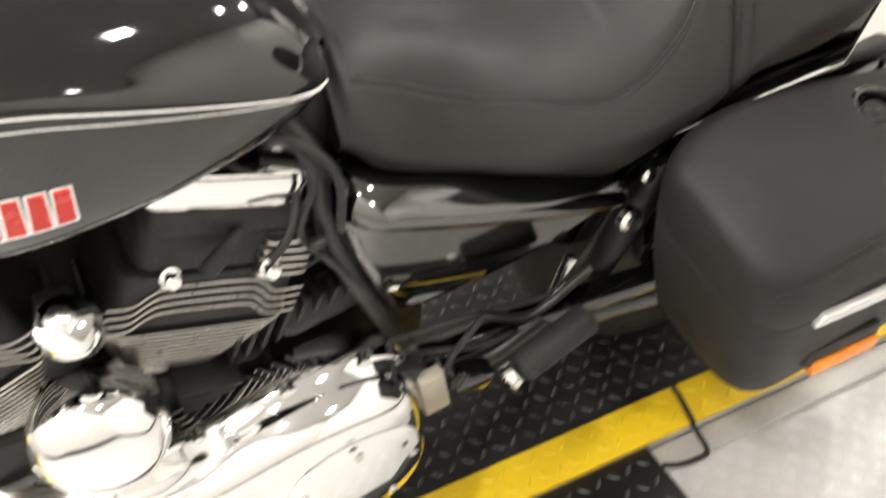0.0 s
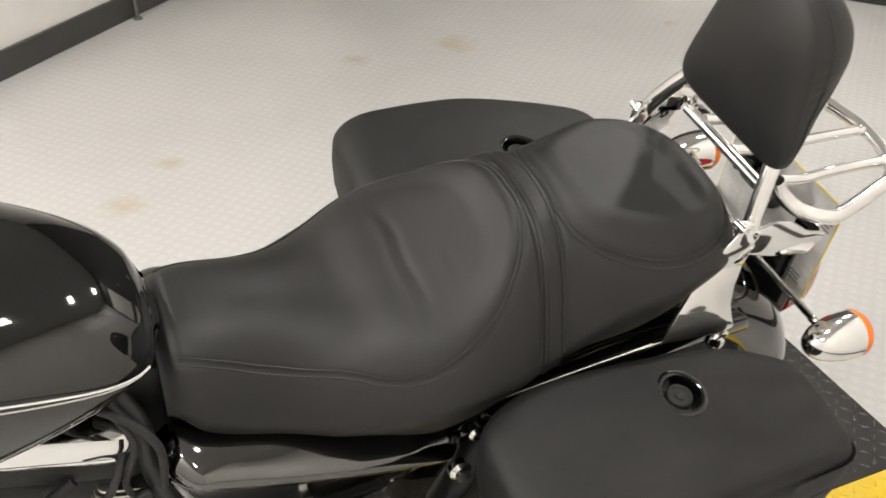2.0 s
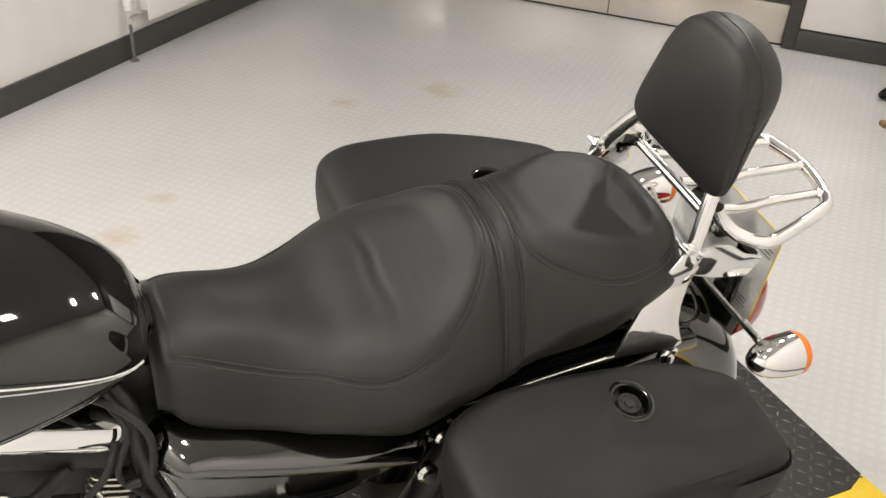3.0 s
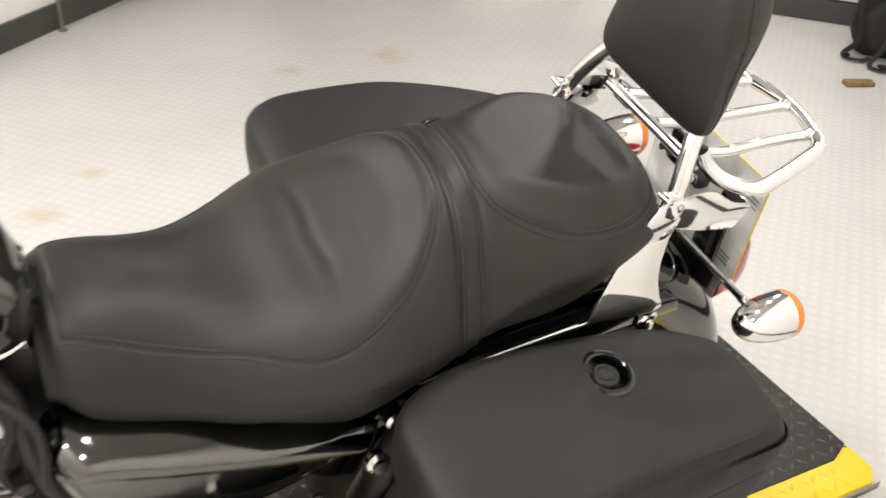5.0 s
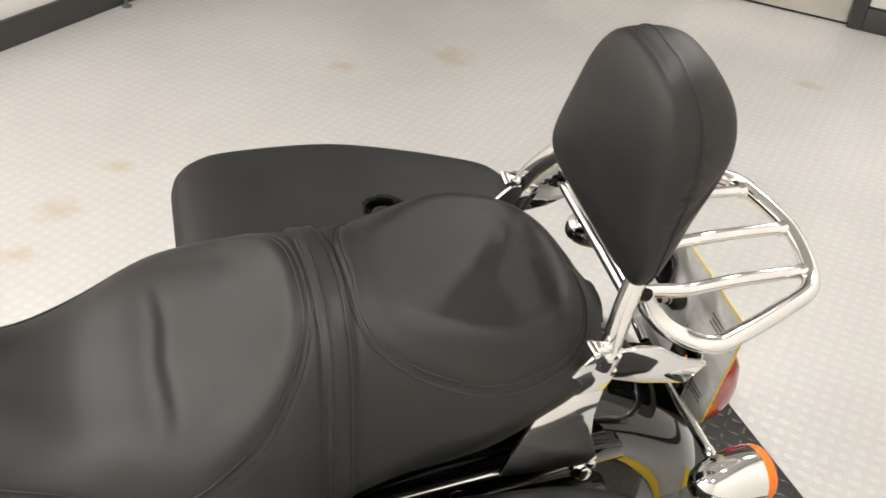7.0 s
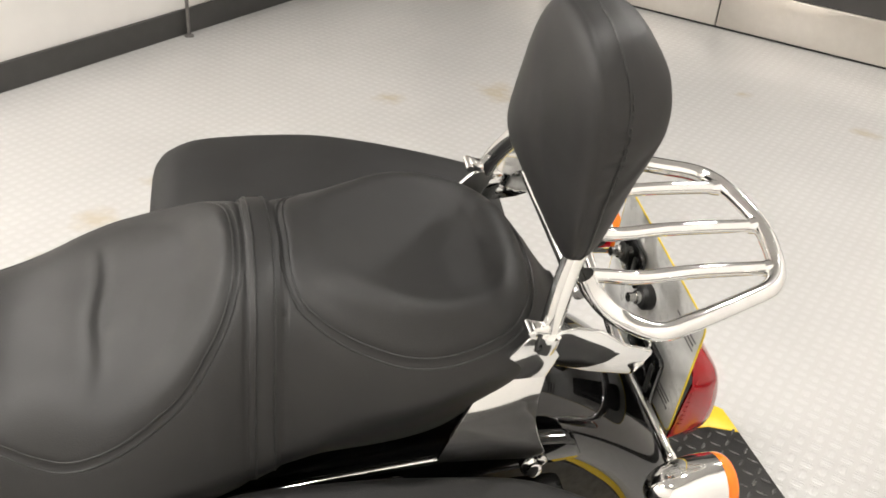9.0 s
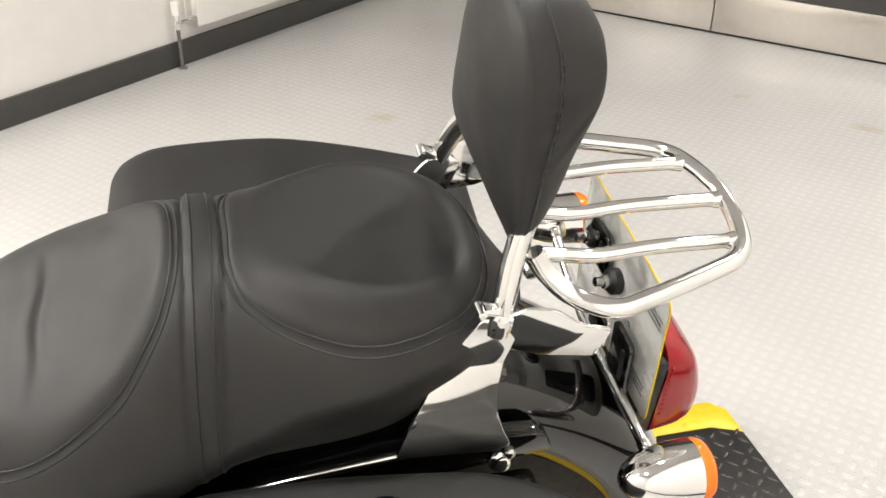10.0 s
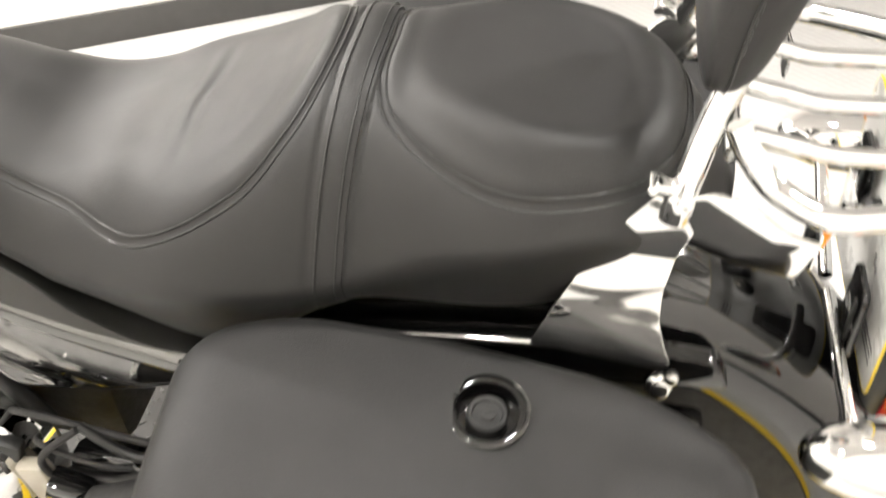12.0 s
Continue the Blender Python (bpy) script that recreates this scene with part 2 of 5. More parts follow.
def tube_data(points, radius, segs=12, caps=True, flat=1.0):
    p = np.array(points, float)
    n = len(p)
    radii = np.broadcast_to(np.asarray(radius, float), (n,))
    tangent = np.gradient(p, axis=0)
    tangent /= np.linalg.norm(tangent, axis=1)[:, None] + 1e-12
    side = np.cross(tangent[0], (0, 0, 1) if abs(tangent[0][2]) < 0.9 else (0, 1, 0))
    side /= np.linalg.norm(side)
    verts, faces = [], []
    for i in range(n):
        side = side - tangent[i] * (side @ tangent[i])
        side /= np.linalg.norm(side)
        other = np.cross(tangent[i], side)
        for k in range(segs):
            a = 2 * math.pi * k / segs
            verts.append(p[i] + radii[i] * (math.cos(a) * side + flat * math.sin(a) * other))
    faces = grid_faces(n, segs, True)
    if caps:
        faces += [tuple(range(segs))[::-1], tuple(range((n - 1) * segs, n * segs))]
    return verts, faces


def tube(name, points, radius, material, parent=None, label="", segs=12, smooth_path=0, flat=1.0):
    if smooth_path:
        points = spline(points, smooth_path)
    return obj(name, *tube_data(points, radius, segs, flat=flat), material, parent, label, sharp=50)


def lathe(name, profile, origin, axis, material, parent=None, label="", segs=28, sharp=40):
    """Turns (along, radius) pairs round an axis."""
    turn = Vector(axis).to_track_quat("Z", "Y").to_matrix()
    verts = []
    for h, r in profile:
        for k in range(segs):
            a = 2 * math.pi * k / segs
            verts.append(Vector(origin) + turn @ Vector((r * math.cos(a), r * math.sin(a), h)))
    faces = grid_faces(len(profile), segs, True)
    faces += [tuple(range(segs))[::-1], tuple(range((len(profile) - 1) * segs, len(profile) * segs))]
    return obj(name, verts, faces, material, parent, label, sharp=sharp)


def slab(name, outline, thick, m, material, parent=None, label="", bevel=0.002, segs=2):
    """An outline in the local x-y plane, thick along z, with rounded edges, at the pose m."""
    bm = bmesh.new()
    face = bm.faces.new([bm.verts.new((x, y, 0)) for x, y in outline])
    grown = bmesh.ops.extrude_face_region(bm, geom=[face])
    bmesh.ops.translate(bm, verts=[v for v in grown["geom"] if isinstance(v, bmesh.types.BMVert)], vec=(0, 0, thick))
    if bevel:
        bmesh.ops.recalc_face_normals(bm, faces=bm.faces[:])
        edges = [e for e in bm.edges if e.calc_face_angle(0) > 0.6]
        bmesh.ops.bevel(bm, geom=edges, offset=bevel, segments=segs, profile=0.5, affect="EDGES", clamp_overlap=True)
    bmesh.ops.transform(bm, matrix=m, verts=bm.verts[:])
    return part(name, bm, material, parent, label)


def box(name, size, m, material, parent=None, label="", bevel=0.003, segs=2):
    bm = bmesh.new()
    bmesh.ops.create_cube(bm, size=1.0)
    bmesh.ops.scale(bm, vec=size, verts=bm.verts[:])
    if bevel:
        bmesh.ops.bevel(bm, geom=bm.edges[:], offset=bevel, segments=segs, profile=0.5, affect="EDGES")
    bmesh.ops.transform(bm, matrix=m, verts=bm.verts[:])
    return part(name, bm, material, parent, label)


def rounded(points, radius, steps=5):
    """A polygon with its corners rounded."""
    p = [Vector(q) for q in points]
    out = []
    for i, q in enumerate(p):
        r = radius[i] if isinstance(radius, (list, tuple)) else radius
        a, b = p[i - 1] - q, p[(i + 1) % len(p)] - q
        r = min(r, a.length * 0.49, b.length * 0.49)
        if r <= 0:
            out.append(tuple(q))
            continue
        s, e = q + a.normalized() * r, q + b.normalized() * r
        for k in range(steps + 1):
            f = k / steps
            out.append(tuple(s * (1 - f) ** 2 + q * 2 * f * (1 - f) + e * f**2))
    return out


def upright(y):
    """The pose of a slab drawn in x and z, standing at y and growing towards -y."""
    return Matrix(((1, 0, 0, 0), (0, 0, -1, y), (0, 1, 0, 0), (0, 0, 0, 1)))


# ---- the room ----
CORNER_FAR, CORNER_RIGHT = (1.037, 4.289), (3.331, 1.869)
CORNER_LEFT, CORNER_BACK = (-3.10, 0.558), (-0.75, -2.30)


def wall(name, a, b, material, label, high=CEILING, low=0.0, thick=0.12):
    """A wall between two floor points, its inner face on the line, the room to the right of a to b."""
    a, b = Vector(a), Vector(b)
    d = (b - a).normalized()
    out = Vector((-d.y, d.x)) * thick
    ext = d * thick
    corners = [a - ext, b + ext, b + ext + out, a - ext + out]
    verts = [(p.x, p.y, z) for z in (low, high) for p in corners]
    faces = [(3, 2, 1, 0), (4, 5, 6, 7), (0, 1, 5, 4), (1, 2, 6, 5), (2, 3, 7, 6), (3, 0, 4, 7)]
    return tagged(obj(name, verts, faces, material, smooth=False), label, "wall", kind="structure")


def runner(name, a, b, low, high, proud, material, label, category="skirting", start=0.0, end=0.0, bevel=0.004):
    """A board along a wall's inner face, from low to high, standing proud of it."""
    a, b = Vector(a), Vector(b)
    d = (b - a).normalized()
    a, b = a + d * start, b - d * end
    mid, inward = (a + b) / 2, Vector((d.y, -d.x))
    m = Matrix.Translation((mid.x + inward.x * proud / 2, mid.y + inward.y * proud / 2, (low + high) / 2)) @ Matrix.Rotation(math.atan2(d.y, d.x), 4, "Z")
    return tagged(box(name, ((b - a).length, proud, high - low), m, material, bevel=bevel), label, category, kind="structure")


floor_corners = [(-3.4, 0.52), (1.0, 4.6), (3.7, 1.9), (-0.75, -2.7)]
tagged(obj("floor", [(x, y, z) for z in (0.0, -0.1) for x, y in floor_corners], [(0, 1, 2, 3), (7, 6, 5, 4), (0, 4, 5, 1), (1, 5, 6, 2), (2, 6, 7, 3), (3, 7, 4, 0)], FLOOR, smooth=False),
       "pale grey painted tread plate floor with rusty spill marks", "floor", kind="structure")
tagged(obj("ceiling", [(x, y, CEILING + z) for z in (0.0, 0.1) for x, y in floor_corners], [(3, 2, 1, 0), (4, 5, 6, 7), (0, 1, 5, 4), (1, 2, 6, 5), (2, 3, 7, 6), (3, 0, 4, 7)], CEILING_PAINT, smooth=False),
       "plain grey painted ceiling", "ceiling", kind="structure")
wall("wall_left", CORNER_LEFT, CORNER_FAR, WALL, "white painted wall with a dark grey skirting")
wall("wall_far", CORNER_FAR, CORNER_RIGHT, DARK_PANEL, "charcoal panelled wall above brushed steel kick plates")
wall("wall_right", CORNER_RIGHT, CORNER_BACK, WALL, "white painted wall with a dark grey skirting")
wall("wall_back", CORNER_BACK, CORNER_LEFT, WALL, "plain white painted wall")
runner("baseboard_left", CORNER_LEFT, CORNER_FAR, 0, 0.105, 0.018, SKIRTING, "dark grey painted skirting board")
runner("baseboard_right", CORNER_RIGHT, CORNER_BACK, 0, 0.105, 0.018, SKIRTING, "dark grey painted skirting board", start=0.02)
runner("baseboard_back", CORNER_BACK, CORNER_LEFT, 0, 0.105, 0.018, SKIRTING, "dark grey painted skirting board", start=0.02, end=0.02)

far_dir = (Vector(CORNER_RIGHT) - Vector(CORNER_FAR)).normalized()
DOOR_START = (Vector((2.80, 2.43)) - Vector(CORNER_FAR)).length
SEAM = (Vector((2.18, 3.08)) - Vector(CORNER_FAR)).length
far_long = (Vector(CORNER_RIGHT) - Vector(CORNER_FAR)).length
# brushed kick plates with narrow joints; the shadow gap under them is a dark strip
for s0, s1 in ((0.02, SEAM - 0.93), (SEAM - 0.925, SEAM - 0.003), (SEAM + 0.003, DOOR_START - 0.003)):
    runner("kick_plate", CORNER_FAR, CORNER_RIGHT, 0.012, 0.205, 0.016, STEEL, "brushed pale steel kick plate along the charcoal wall", "kick plate", start=s0, end=far_long - s1, bevel=0.002)
runner("shadow_gap_far", CORNER_FAR, CORNER_RIGHT, 0.0, 0.011, 0.008, SATIN, "dark strip put in for the shadow gap under the kick plates", "trim", start=0.02, end=far_long - DOOR_START)


def make_door():
    """A charcoal framed door with a white lower panel, in the far wall."""
    d = far_dir
    width = far_long - DOOR_START - 0.02
    a = Vector(CORNER_FAR) + d * DOOR_START
    base = Matrix.Translation((a.x, a.y, 0)) @ Matrix.Rotation(math.atan2(d.y, d.x), 4, "Z")
    door = tagged(box("door_1", (width, 0.03, 2.05), base @ pose(width / 2, -0.015, 1.027), DARK_PANEL), "charcoal framed door with white panels, shut", "door", kind="structure")
    box("stile", (0.06, 0.02, 2.05), base @ pose(0.03, -0.0405, 1.027), SKIRTING, door)
    box("stile", (0.06, 0.02, 2.05), base @ pose(width - 0.03, -0.0405, 1.027), SKIRTING, door)
    box("bottom_rail", (width - 0.124, 0.02, 0.10), base @ pose(width / 2, -0.0405, 0.052), SKIRTING, door)
    box("middle_rail", (width - 0.124, 0.02, 0.10), base @ pose(width / 2, -0.0405, 1.0), SKIRTING, door)
    box("panel", (width - 0.13, 0.008, 0.83), base @ pose(width / 2, -0.0345, 0.525), WALL, door, "white door panel")
    box("panel", (width - 0.13, 0.008, 0.9), base @ pose(width / 2, -0.0345, 1.51), WALL, door, "white door panel")
    lathe("door_handle", [(0, 0.012), (0.05, 0.012), (0.055, 0.02), (0.08, 0.02)], base @ Vector((0.09, -0.05, 1.0)), base.to_3x3() @ Vector((0, -1, 0)), CHROME, door, "chrome door knob")


make_door()


def make_radiator():
    """A white panel radiator on the left wall: valve and feed pipe at its near end."""
    a, b = Vector((-0.265, 3.085)), Vector(CORNER_FAR)
    d = (b - Vector(CORNER_LEFT)).normalized()
    turn = Matrix.Rotation(math.atan2(d.y, d.x), 4, "Z")
    base = Matrix.Translation((a.x, a.y, 0)) @ turn
    root = thing("radiator", "white enamelled panel radiator on the white wall", "radiator")
    long, low, high = 0.95, 0.165, 0.70
    box("front_panel", (long, 0.012, high - low), base @ pose(0.08 + long / 2, -0.055, (low + high) / 2), ENAMEL, root, bevel=0.005)
    box("back_panel", (long, 0.012, high - low), base @ pose(0.08 + long / 2, 0.015, (low + high) / 2), ENAMEL, root, bevel=0.005)
    for k in range(24):
        box("fin", (0.004, 0.056, high - low - 0.06), base @ pose(0.11 + k * (long - 0.06) / 23, -0.02, (low + high) / 2), ENAMEL, root, bevel=0)
    box("top_grille", (long, 0.085, 0.012), base @ pose(0.08 + long / 2, -0.02, high + 0.007), ENAMEL, root, bevel=0.003)
    valve = lathe("valve", [(0, 0.010), (0.012, 0.010), (0.013, 0.016), (0.03, 0.016), (0.034, 0.012), (0.06, 0.012)], base @ Vector((0.0, -0.02, 0.165)), (0, 0, 1), CHROME, root, "chrome radiator valve", segs=18)
    lathe("valve_cap", [(0, 0.017), (0.025, 0.019), (0.05, 0.018), (0.055, 0.012)], base @ Vector((0.0, -0.02, 0.226)), (0, 0, 1), ENAMEL, valve, "white plastic valve cap", segs=18)
    lathe("tail", [(0, 0.009), (0.07, 0.009)], base @ Vector((0.01, -0.02, 0.195)), turn @ Vector((1, 0, 0)), CHROME, valve, segs=14)
    tube("feed_pipe", [base @ Vector((0, -0.02, 0.0)), base @ Vector((0, -0.02, 0.09)), base @ Vector((0, -0.02, 0.168))], 0.0075, COPPER, root, "dark feed pipe into the floor")
    lathe("floor_collar", [(0, 0.02), (0.004, 0.02), (0.009, 0.012)], base @ Vector((0, -0.02, 0.0)), (0, 0, 1), COPPER, root, segs=18)


make_radiator()


def make_ceiling_lamp(x, y):
    root = thing("ceiling_light", "square white ceiling light panel, lit", "ceiling light", "ceiling light panels", at=pose(x, y, CEILING, 0, 0, ROOM_TURN))
    s = LAMP_SIZE
    for k in range(4):
        box("frame", (s + 0.026, 0.014, 0.03), pose(0, 0, -0.0155, 0, 0, 90 * k) @ pose(0, s / 2 + 0.006, 0), ENAMEL, root, bevel=0.003)
    box("diffuser", (s - 0.01, s - 0.01, 0.004), pose(0, 0, -0.012), DIFFUSER, root, "glowing white diffuser", bevel=0)


for lx, ly, watts in LAMPS:
    make_ceiling_lamp(lx, ly)


# ---- the platform under the motorcycle ----
DECK, NEAR, FAR_EDGE, REAR, FRONT = 0.035, -0.127, 0.568, 0.882, -2.15


def tread_bars(name, x0, x1, y0, y1, z, material, parent, label, skip=None, pitch=0.028):
    """Raised lens-shaped bars of a tread plate, turned from one to the next, in one mesh."""
    verts, faces = [], []
    ring = [(-1, 0), (-0.55, 0.75), (0, 1), (0.55, 0.75), (1, 0), (0.55, -0.75), (0, -1), (-0.55, -0.75)]
    nx, ny = int((x1 - x0) / pitch), int((y1 - y0) / pitch)
    for i in range(nx):
        for j in range(ny):
            cx, cy = x0 + (i + 0.5) * (x1 - x0) / nx, y0 + (j + 0.5) * (y1 - y0) / ny
            if skip and skip(cx, cy):
                continue
            a = radians(45 if (i + j) % 2 else -45) + random.uniform(-0.05, 0.05)
            ca, sa = math.cos(a), math.sin(a)
            base = len(verts)
            for scale, h in ((1.0, 0.0), (0.62, 0.0017)):
                for u, v in ring:
                    p, q = u * 0.0118 * (0.5 + 0.5 * scale), v * 0.0036 * scale
                    verts.append((cx + p * ca - q * sa, cy + p * sa + q * ca, z + h))
            for k in range(8):
                n = (k + 1) % 8
                faces.append((base + k, base + n, base + 8 + n, base + 8 + k))
            faces.append(tuple(base + 8 + k for k in range(8)))
    ob = obj(name, verts, faces, material, parent, label, sharp=80)
    return tagged(ob, kind="stuff")


def make_platform():
    root = thing("platform", "low black tread plate platform with yellow edges under the motorcycle", "platform")
    mid = (NEAR + FAR_EDGE) / 2
    long = REAR - FRONT
    deck = [(FRONT, NEAR + 0.078), (REAR - 0.06, NEAR + 0.078), (REAR, NEAR + 0.105), (REAR, FAR_EDGE - 0.105), (REAR - 0.06, FAR_EDGE - 0.078), (FRONT, FAR_EDGE - 0.078)]
    slab("deck", deck, 0.012, pose(0, 0, DECK - 0.012), BLACK_PLATE, root, bevel=0.0015)
    near_edge = [(FRONT, NEAR), (REAR - 0.03, NEAR), (REAR, NEAR + 0.03), (REAR, NEAR + 0.103), (REAR - 0.06, NEAR + 0.0765), (FRONT, NEAR + 0.0765)]
    far_edge = [(x, NEAR + FAR_EDGE - y) for x, y in near_edge][::-1]
    for outline in (near_edge, far_edge):
        slab("yellow_edge", outline, 0.012, pose(0, 0, DECK - 0.012), YELLOW, root, "yellow painted tread plate edge", bevel=0.0015)
    on_edge = lambda x, y: y < NEAR + 0.083 or y > FAR_EDGE - 0.083 or x > REAR - 0.012  # noqa: E731
    tread_bars("tread", FRONT, REAR, NEAR, FAR_EDGE, DECK, SCUFF, root, "scuffed raised tread bars", on_edge)
    tread_bars("yellow_tread", FRONT, REAR - 0.07, NEAR + 0.004, NEAR + 0.074, DECK, YELLOW, root, "yellow raised tread bars")
    tread_bars("yellow_tread", FRONT, REAR - 0.07, FAR_EDGE - 0.074, FAR_EDGE - 0.004, DECK, YELLOW, root, "yellow raised tread bars")
    # grey steel frame under the plate, with a foot rail
    for y, out in ((NEAR, -1), (FAR_EDGE, 1)):
        box("side_channel", (long, 0.02, DECK - 0.014), pose((FRONT + REAR) / 2, y - out * 0.011, (DECK - 0.012) / 2), GALV, root, "grey steel side channel", bevel=0.002)
    box("foot_rail", (REAR + 0.146, 0.045, 0.012), pose((REAR - 0.146) / 2, NEAR - 0.026, 0.0065), GALV, root, "grey steel foot rail along the floor", bevel=0.003)
    box("end_channel", (0.02, FAR_EDGE - NEAR - 0.05, DECK - 0.014), pose(REAR - 0.011, mid, (DECK - 0.012) / 2), SATIN, root, bevel=0.002)
    # standing plate beside the yellow edge
    box("side_plate", (0.95, 0.12, 0.012), pose(-0.15 - 0.475, NEAR - 0.063, DECK - 0.014), BLACK_PLATE, root, "black tread side plate", bevel=0.0015)
    tread_bars("tread", -1.09, -0.16, NEAR - 0.119, NEAR - 0.008, DECK - 0.008, SCUFF, root, "scuffed raised tread bars")
    for x in (-1.0, -0.22):
        box("bracket", (0.04, 0.09, DECK - 0.022), pose(x, NEAR - 0.06, (DECK - 0.0215) / 2), GALV, root, bevel=0.002)


make_platform()


def make_strap():
    """A thin black strap over the platform's edge."""
    pts = [(-0.09, 0.07, DECK + 0.004), (-0.07, 0.0, DECK + 0.004), (-0.045, -0.045, DECK + 0.005), (-0.058, NEAR + 0.004, DECK + 0.005), (-0.060, NEAR - 0.008, DECK - 0.004), (-0.064, NEAR - 0.05, 0.021), (-0.085, NEAR - 0.056, 0.02), (-0.12, NEAR - 0.052, 0.02), (-0.145, NEAR - 0.04, 0.02)]
    ob = tube("tie_strap", pts, 0.005, RUBBER, smooth_path=48, flat=0.5, segs=8)
    tagged(ob, "thin black strap lying over the yellow platform edge", "strap")


make_strap()


def make_backpack():
    """A soft black rucksack with loose straps, slumped in the corner."""
    base = pose(2.98, 1.70, 0, 0, 0, -48)
    root = thing("backpack", "soft black rucksack with hanging straps, slumped in the corner", "backpack", at=base)
    rows, cols = 15, 28
    verts = []
    for i in range(rows):
        f = i / (rows - 1)
        wide = along([(0, 0.13), (0.15, 0.165), (0.5, 0.16), (0.85, 0.13), (1, 0.06)], f)
        deep = along([(0, 0.07), (0.15, 0.10), (0.5, 0.10), (0.85, 0.075), (1, 0.03)], f)
        for k in range(cols):
            a = 2 * math.pi * k / cols
            ca, sa = math.cos(a), math.sin(a)
            r = (abs(ca) ** 3 + abs(sa) ** 3) ** (-1 / 3)
            crease = 0.010 * noise.noise(Vector((ca * 3, sa * 3, f * 6)))
            verts.append(((wide + crease) * r * ca, (deep + crease) * r * sa + 0.03 * f, 0.004 + 0.56 * f))
    obj("body", verts, grid_faces(rows, cols, True) + [tuple(range(cols))[::-1], tuple(range((rows - 1) * cols, rows * cols))], CANVAS, root)
    verts = []
    for i in range(9):
        f = i / 8
        for k in range(cols):
            a = 2 * math.pi * k / cols
            ca, sa = math.cos(a), math.sin(a)
            r = (abs(ca) ** 3 + abs(sa) ** 3) ** (-1 / 3)
            s = math.sin(math.pi * (0.08 + 0.84 * f)) ** 0.5
            verts.append((0.115 * s * r * ca - 0.02, -0.11 - 0.05 * s * r * sa * (1 if sa < 0 else 0.6), 0.05 + 0.2 * f))
    obj("front_pocket", verts, grid_faces(9, cols, True) + [tuple(range(cols))[::-1], tuple(range(8 * cols, 9 * cols))], CANVAS, root)
    tube("zip", [(-0.12, -0.10, 0.33), (-0.06, -0.112, 0.37), (0.05, -0.112, 0.37), (0.12, -0.10, 0.33)], 0.004, SATIN, root, smooth_path=14, segs=6)
    for sx, dy in ((-0.16, -0.13), (-0.05, -0.21), (0.06, -0.19)):
        tube("strap", [(sx * 0.7, -0.10, 0.40), (sx, -0.14, 0.25), (sx + 0.03, -0.15, 0.1), (sx - 0.02, dy - 0.02, 0.018), (sx + 0.05, dy - 0.05, 0.015), (sx + 0.09, dy, 0.014)], 0.012, CANVAS, root, smooth_path=24, flat=0.4, segs=8)
    for bx, by in ((-0.17, -0.16), (-0.02, -0.25)):
        box("buckle", (0.035, 0.025, 0.012), pose(bx, by, 0.026, 10, 5, 30), SATIN, root, bevel=0.003)
    tube("grab_loop", [(-0.04, 0.03, 0.455), (-0.03, 0.02, 0.50), (0.03, 0.02, 0.50), (0.04, 0.03, 0.455)], 0.008, CANVAS, root, smooth_path=14, segs=8)


make_backpack()
scrap = box("wood_offcut", (0.12, 0.045, 0.02), pose(2.575, 1.48, 0.0105, 0, 0, -20), WOOD, bevel=0.003)
tagged(scrap, "small brown wooden offcut lying on the floor", "offcut")
for cx, cy, rot in ((1.92, 0.88, 30), (2.36, 0.96, 70), (2.69, 1.26, 10)):
    chip = slab("chip", rounded([(-0.008, -0.003), (0.007, -0.005), (0.009, 0.003), (-0.004, 0.005)], 0.002, 3), 0.003, pose(cx, cy, 0.0005, 0, 0, rot), GALV, bevel=0.0008)
    tagged(chip, "small grey flake of grit on the pale floor", "grit", "grit on the floor")


# ---- the motorcycle, leaning to its left on its stand ----
bike = thing("motorcycle", "black and chrome touring motorcycle with leather-look panniers, leaning on its stand", "motorcycle", at=pose(-0.0085, 0.1449, 0.013, 11.29, 0.59, 0.30))

# seat: height on the middle line, fullness of the section, half width and height at the widest, lower edge
SEAT_TOP = [(-0.605, 0.85), (-0.585, 0.862), (-0.54, 0.857), (-0.49, 0.839), (-0.44, 0.8185), (-0.39, 0.8175), (-0.34, 0.8345), (-0.29, 0.8536), (-0.24, 0.8796), (-0.195, 0.9046), (-0.157, 0.918), (-0.12, 0.9195), (-0.08, 0.924), (-0.04, 0.9295), (0, 0.935), (0.04, 0.9345), (0.08, 0.923), (0.115, 0.902), (0.145, 0.871), (0.168, 0.841), (0.182, 0.832)]
SEAT_FULL = [(-0.6, 3.02), (-0.5, 3.02), (-0.42, 3.07), (-0.34, 3.2), (-0.27, 3.2), (-0.21, 3.1), (-0.157, 2.86), (-0.1, 2.76), (-0.04, 2.8), (0.03, 2.9), (0.09, 2.89), (0.15, 2.73)]
SIDE_W = [(-0.605, 0.092), (-0.57, 0.1105), (-0.48, 0.13), (-0.38, 0.166), (-0.29, 0.1905), (-0.2, 0.1745), (-0.157, 0.1595), (-0.08, 0.152), (0, 0.157), (0.05, 0.147), (0.1, 0.1295), (0.14, 0.099), (0.165, 0.066), (0.182, 0.032)]
SIDE_Z = [(-0.605, 0.8), (-0.57, 0.791), (-0.48, 0.747), (-0.38, 0.741), (-0.29, 0.763), (-0.2, 0.771), (-0.157, 0.775), (-0.05, 0.828), (0.06, 0.855), (0.12, 0.846), (0.182, 0.812)]
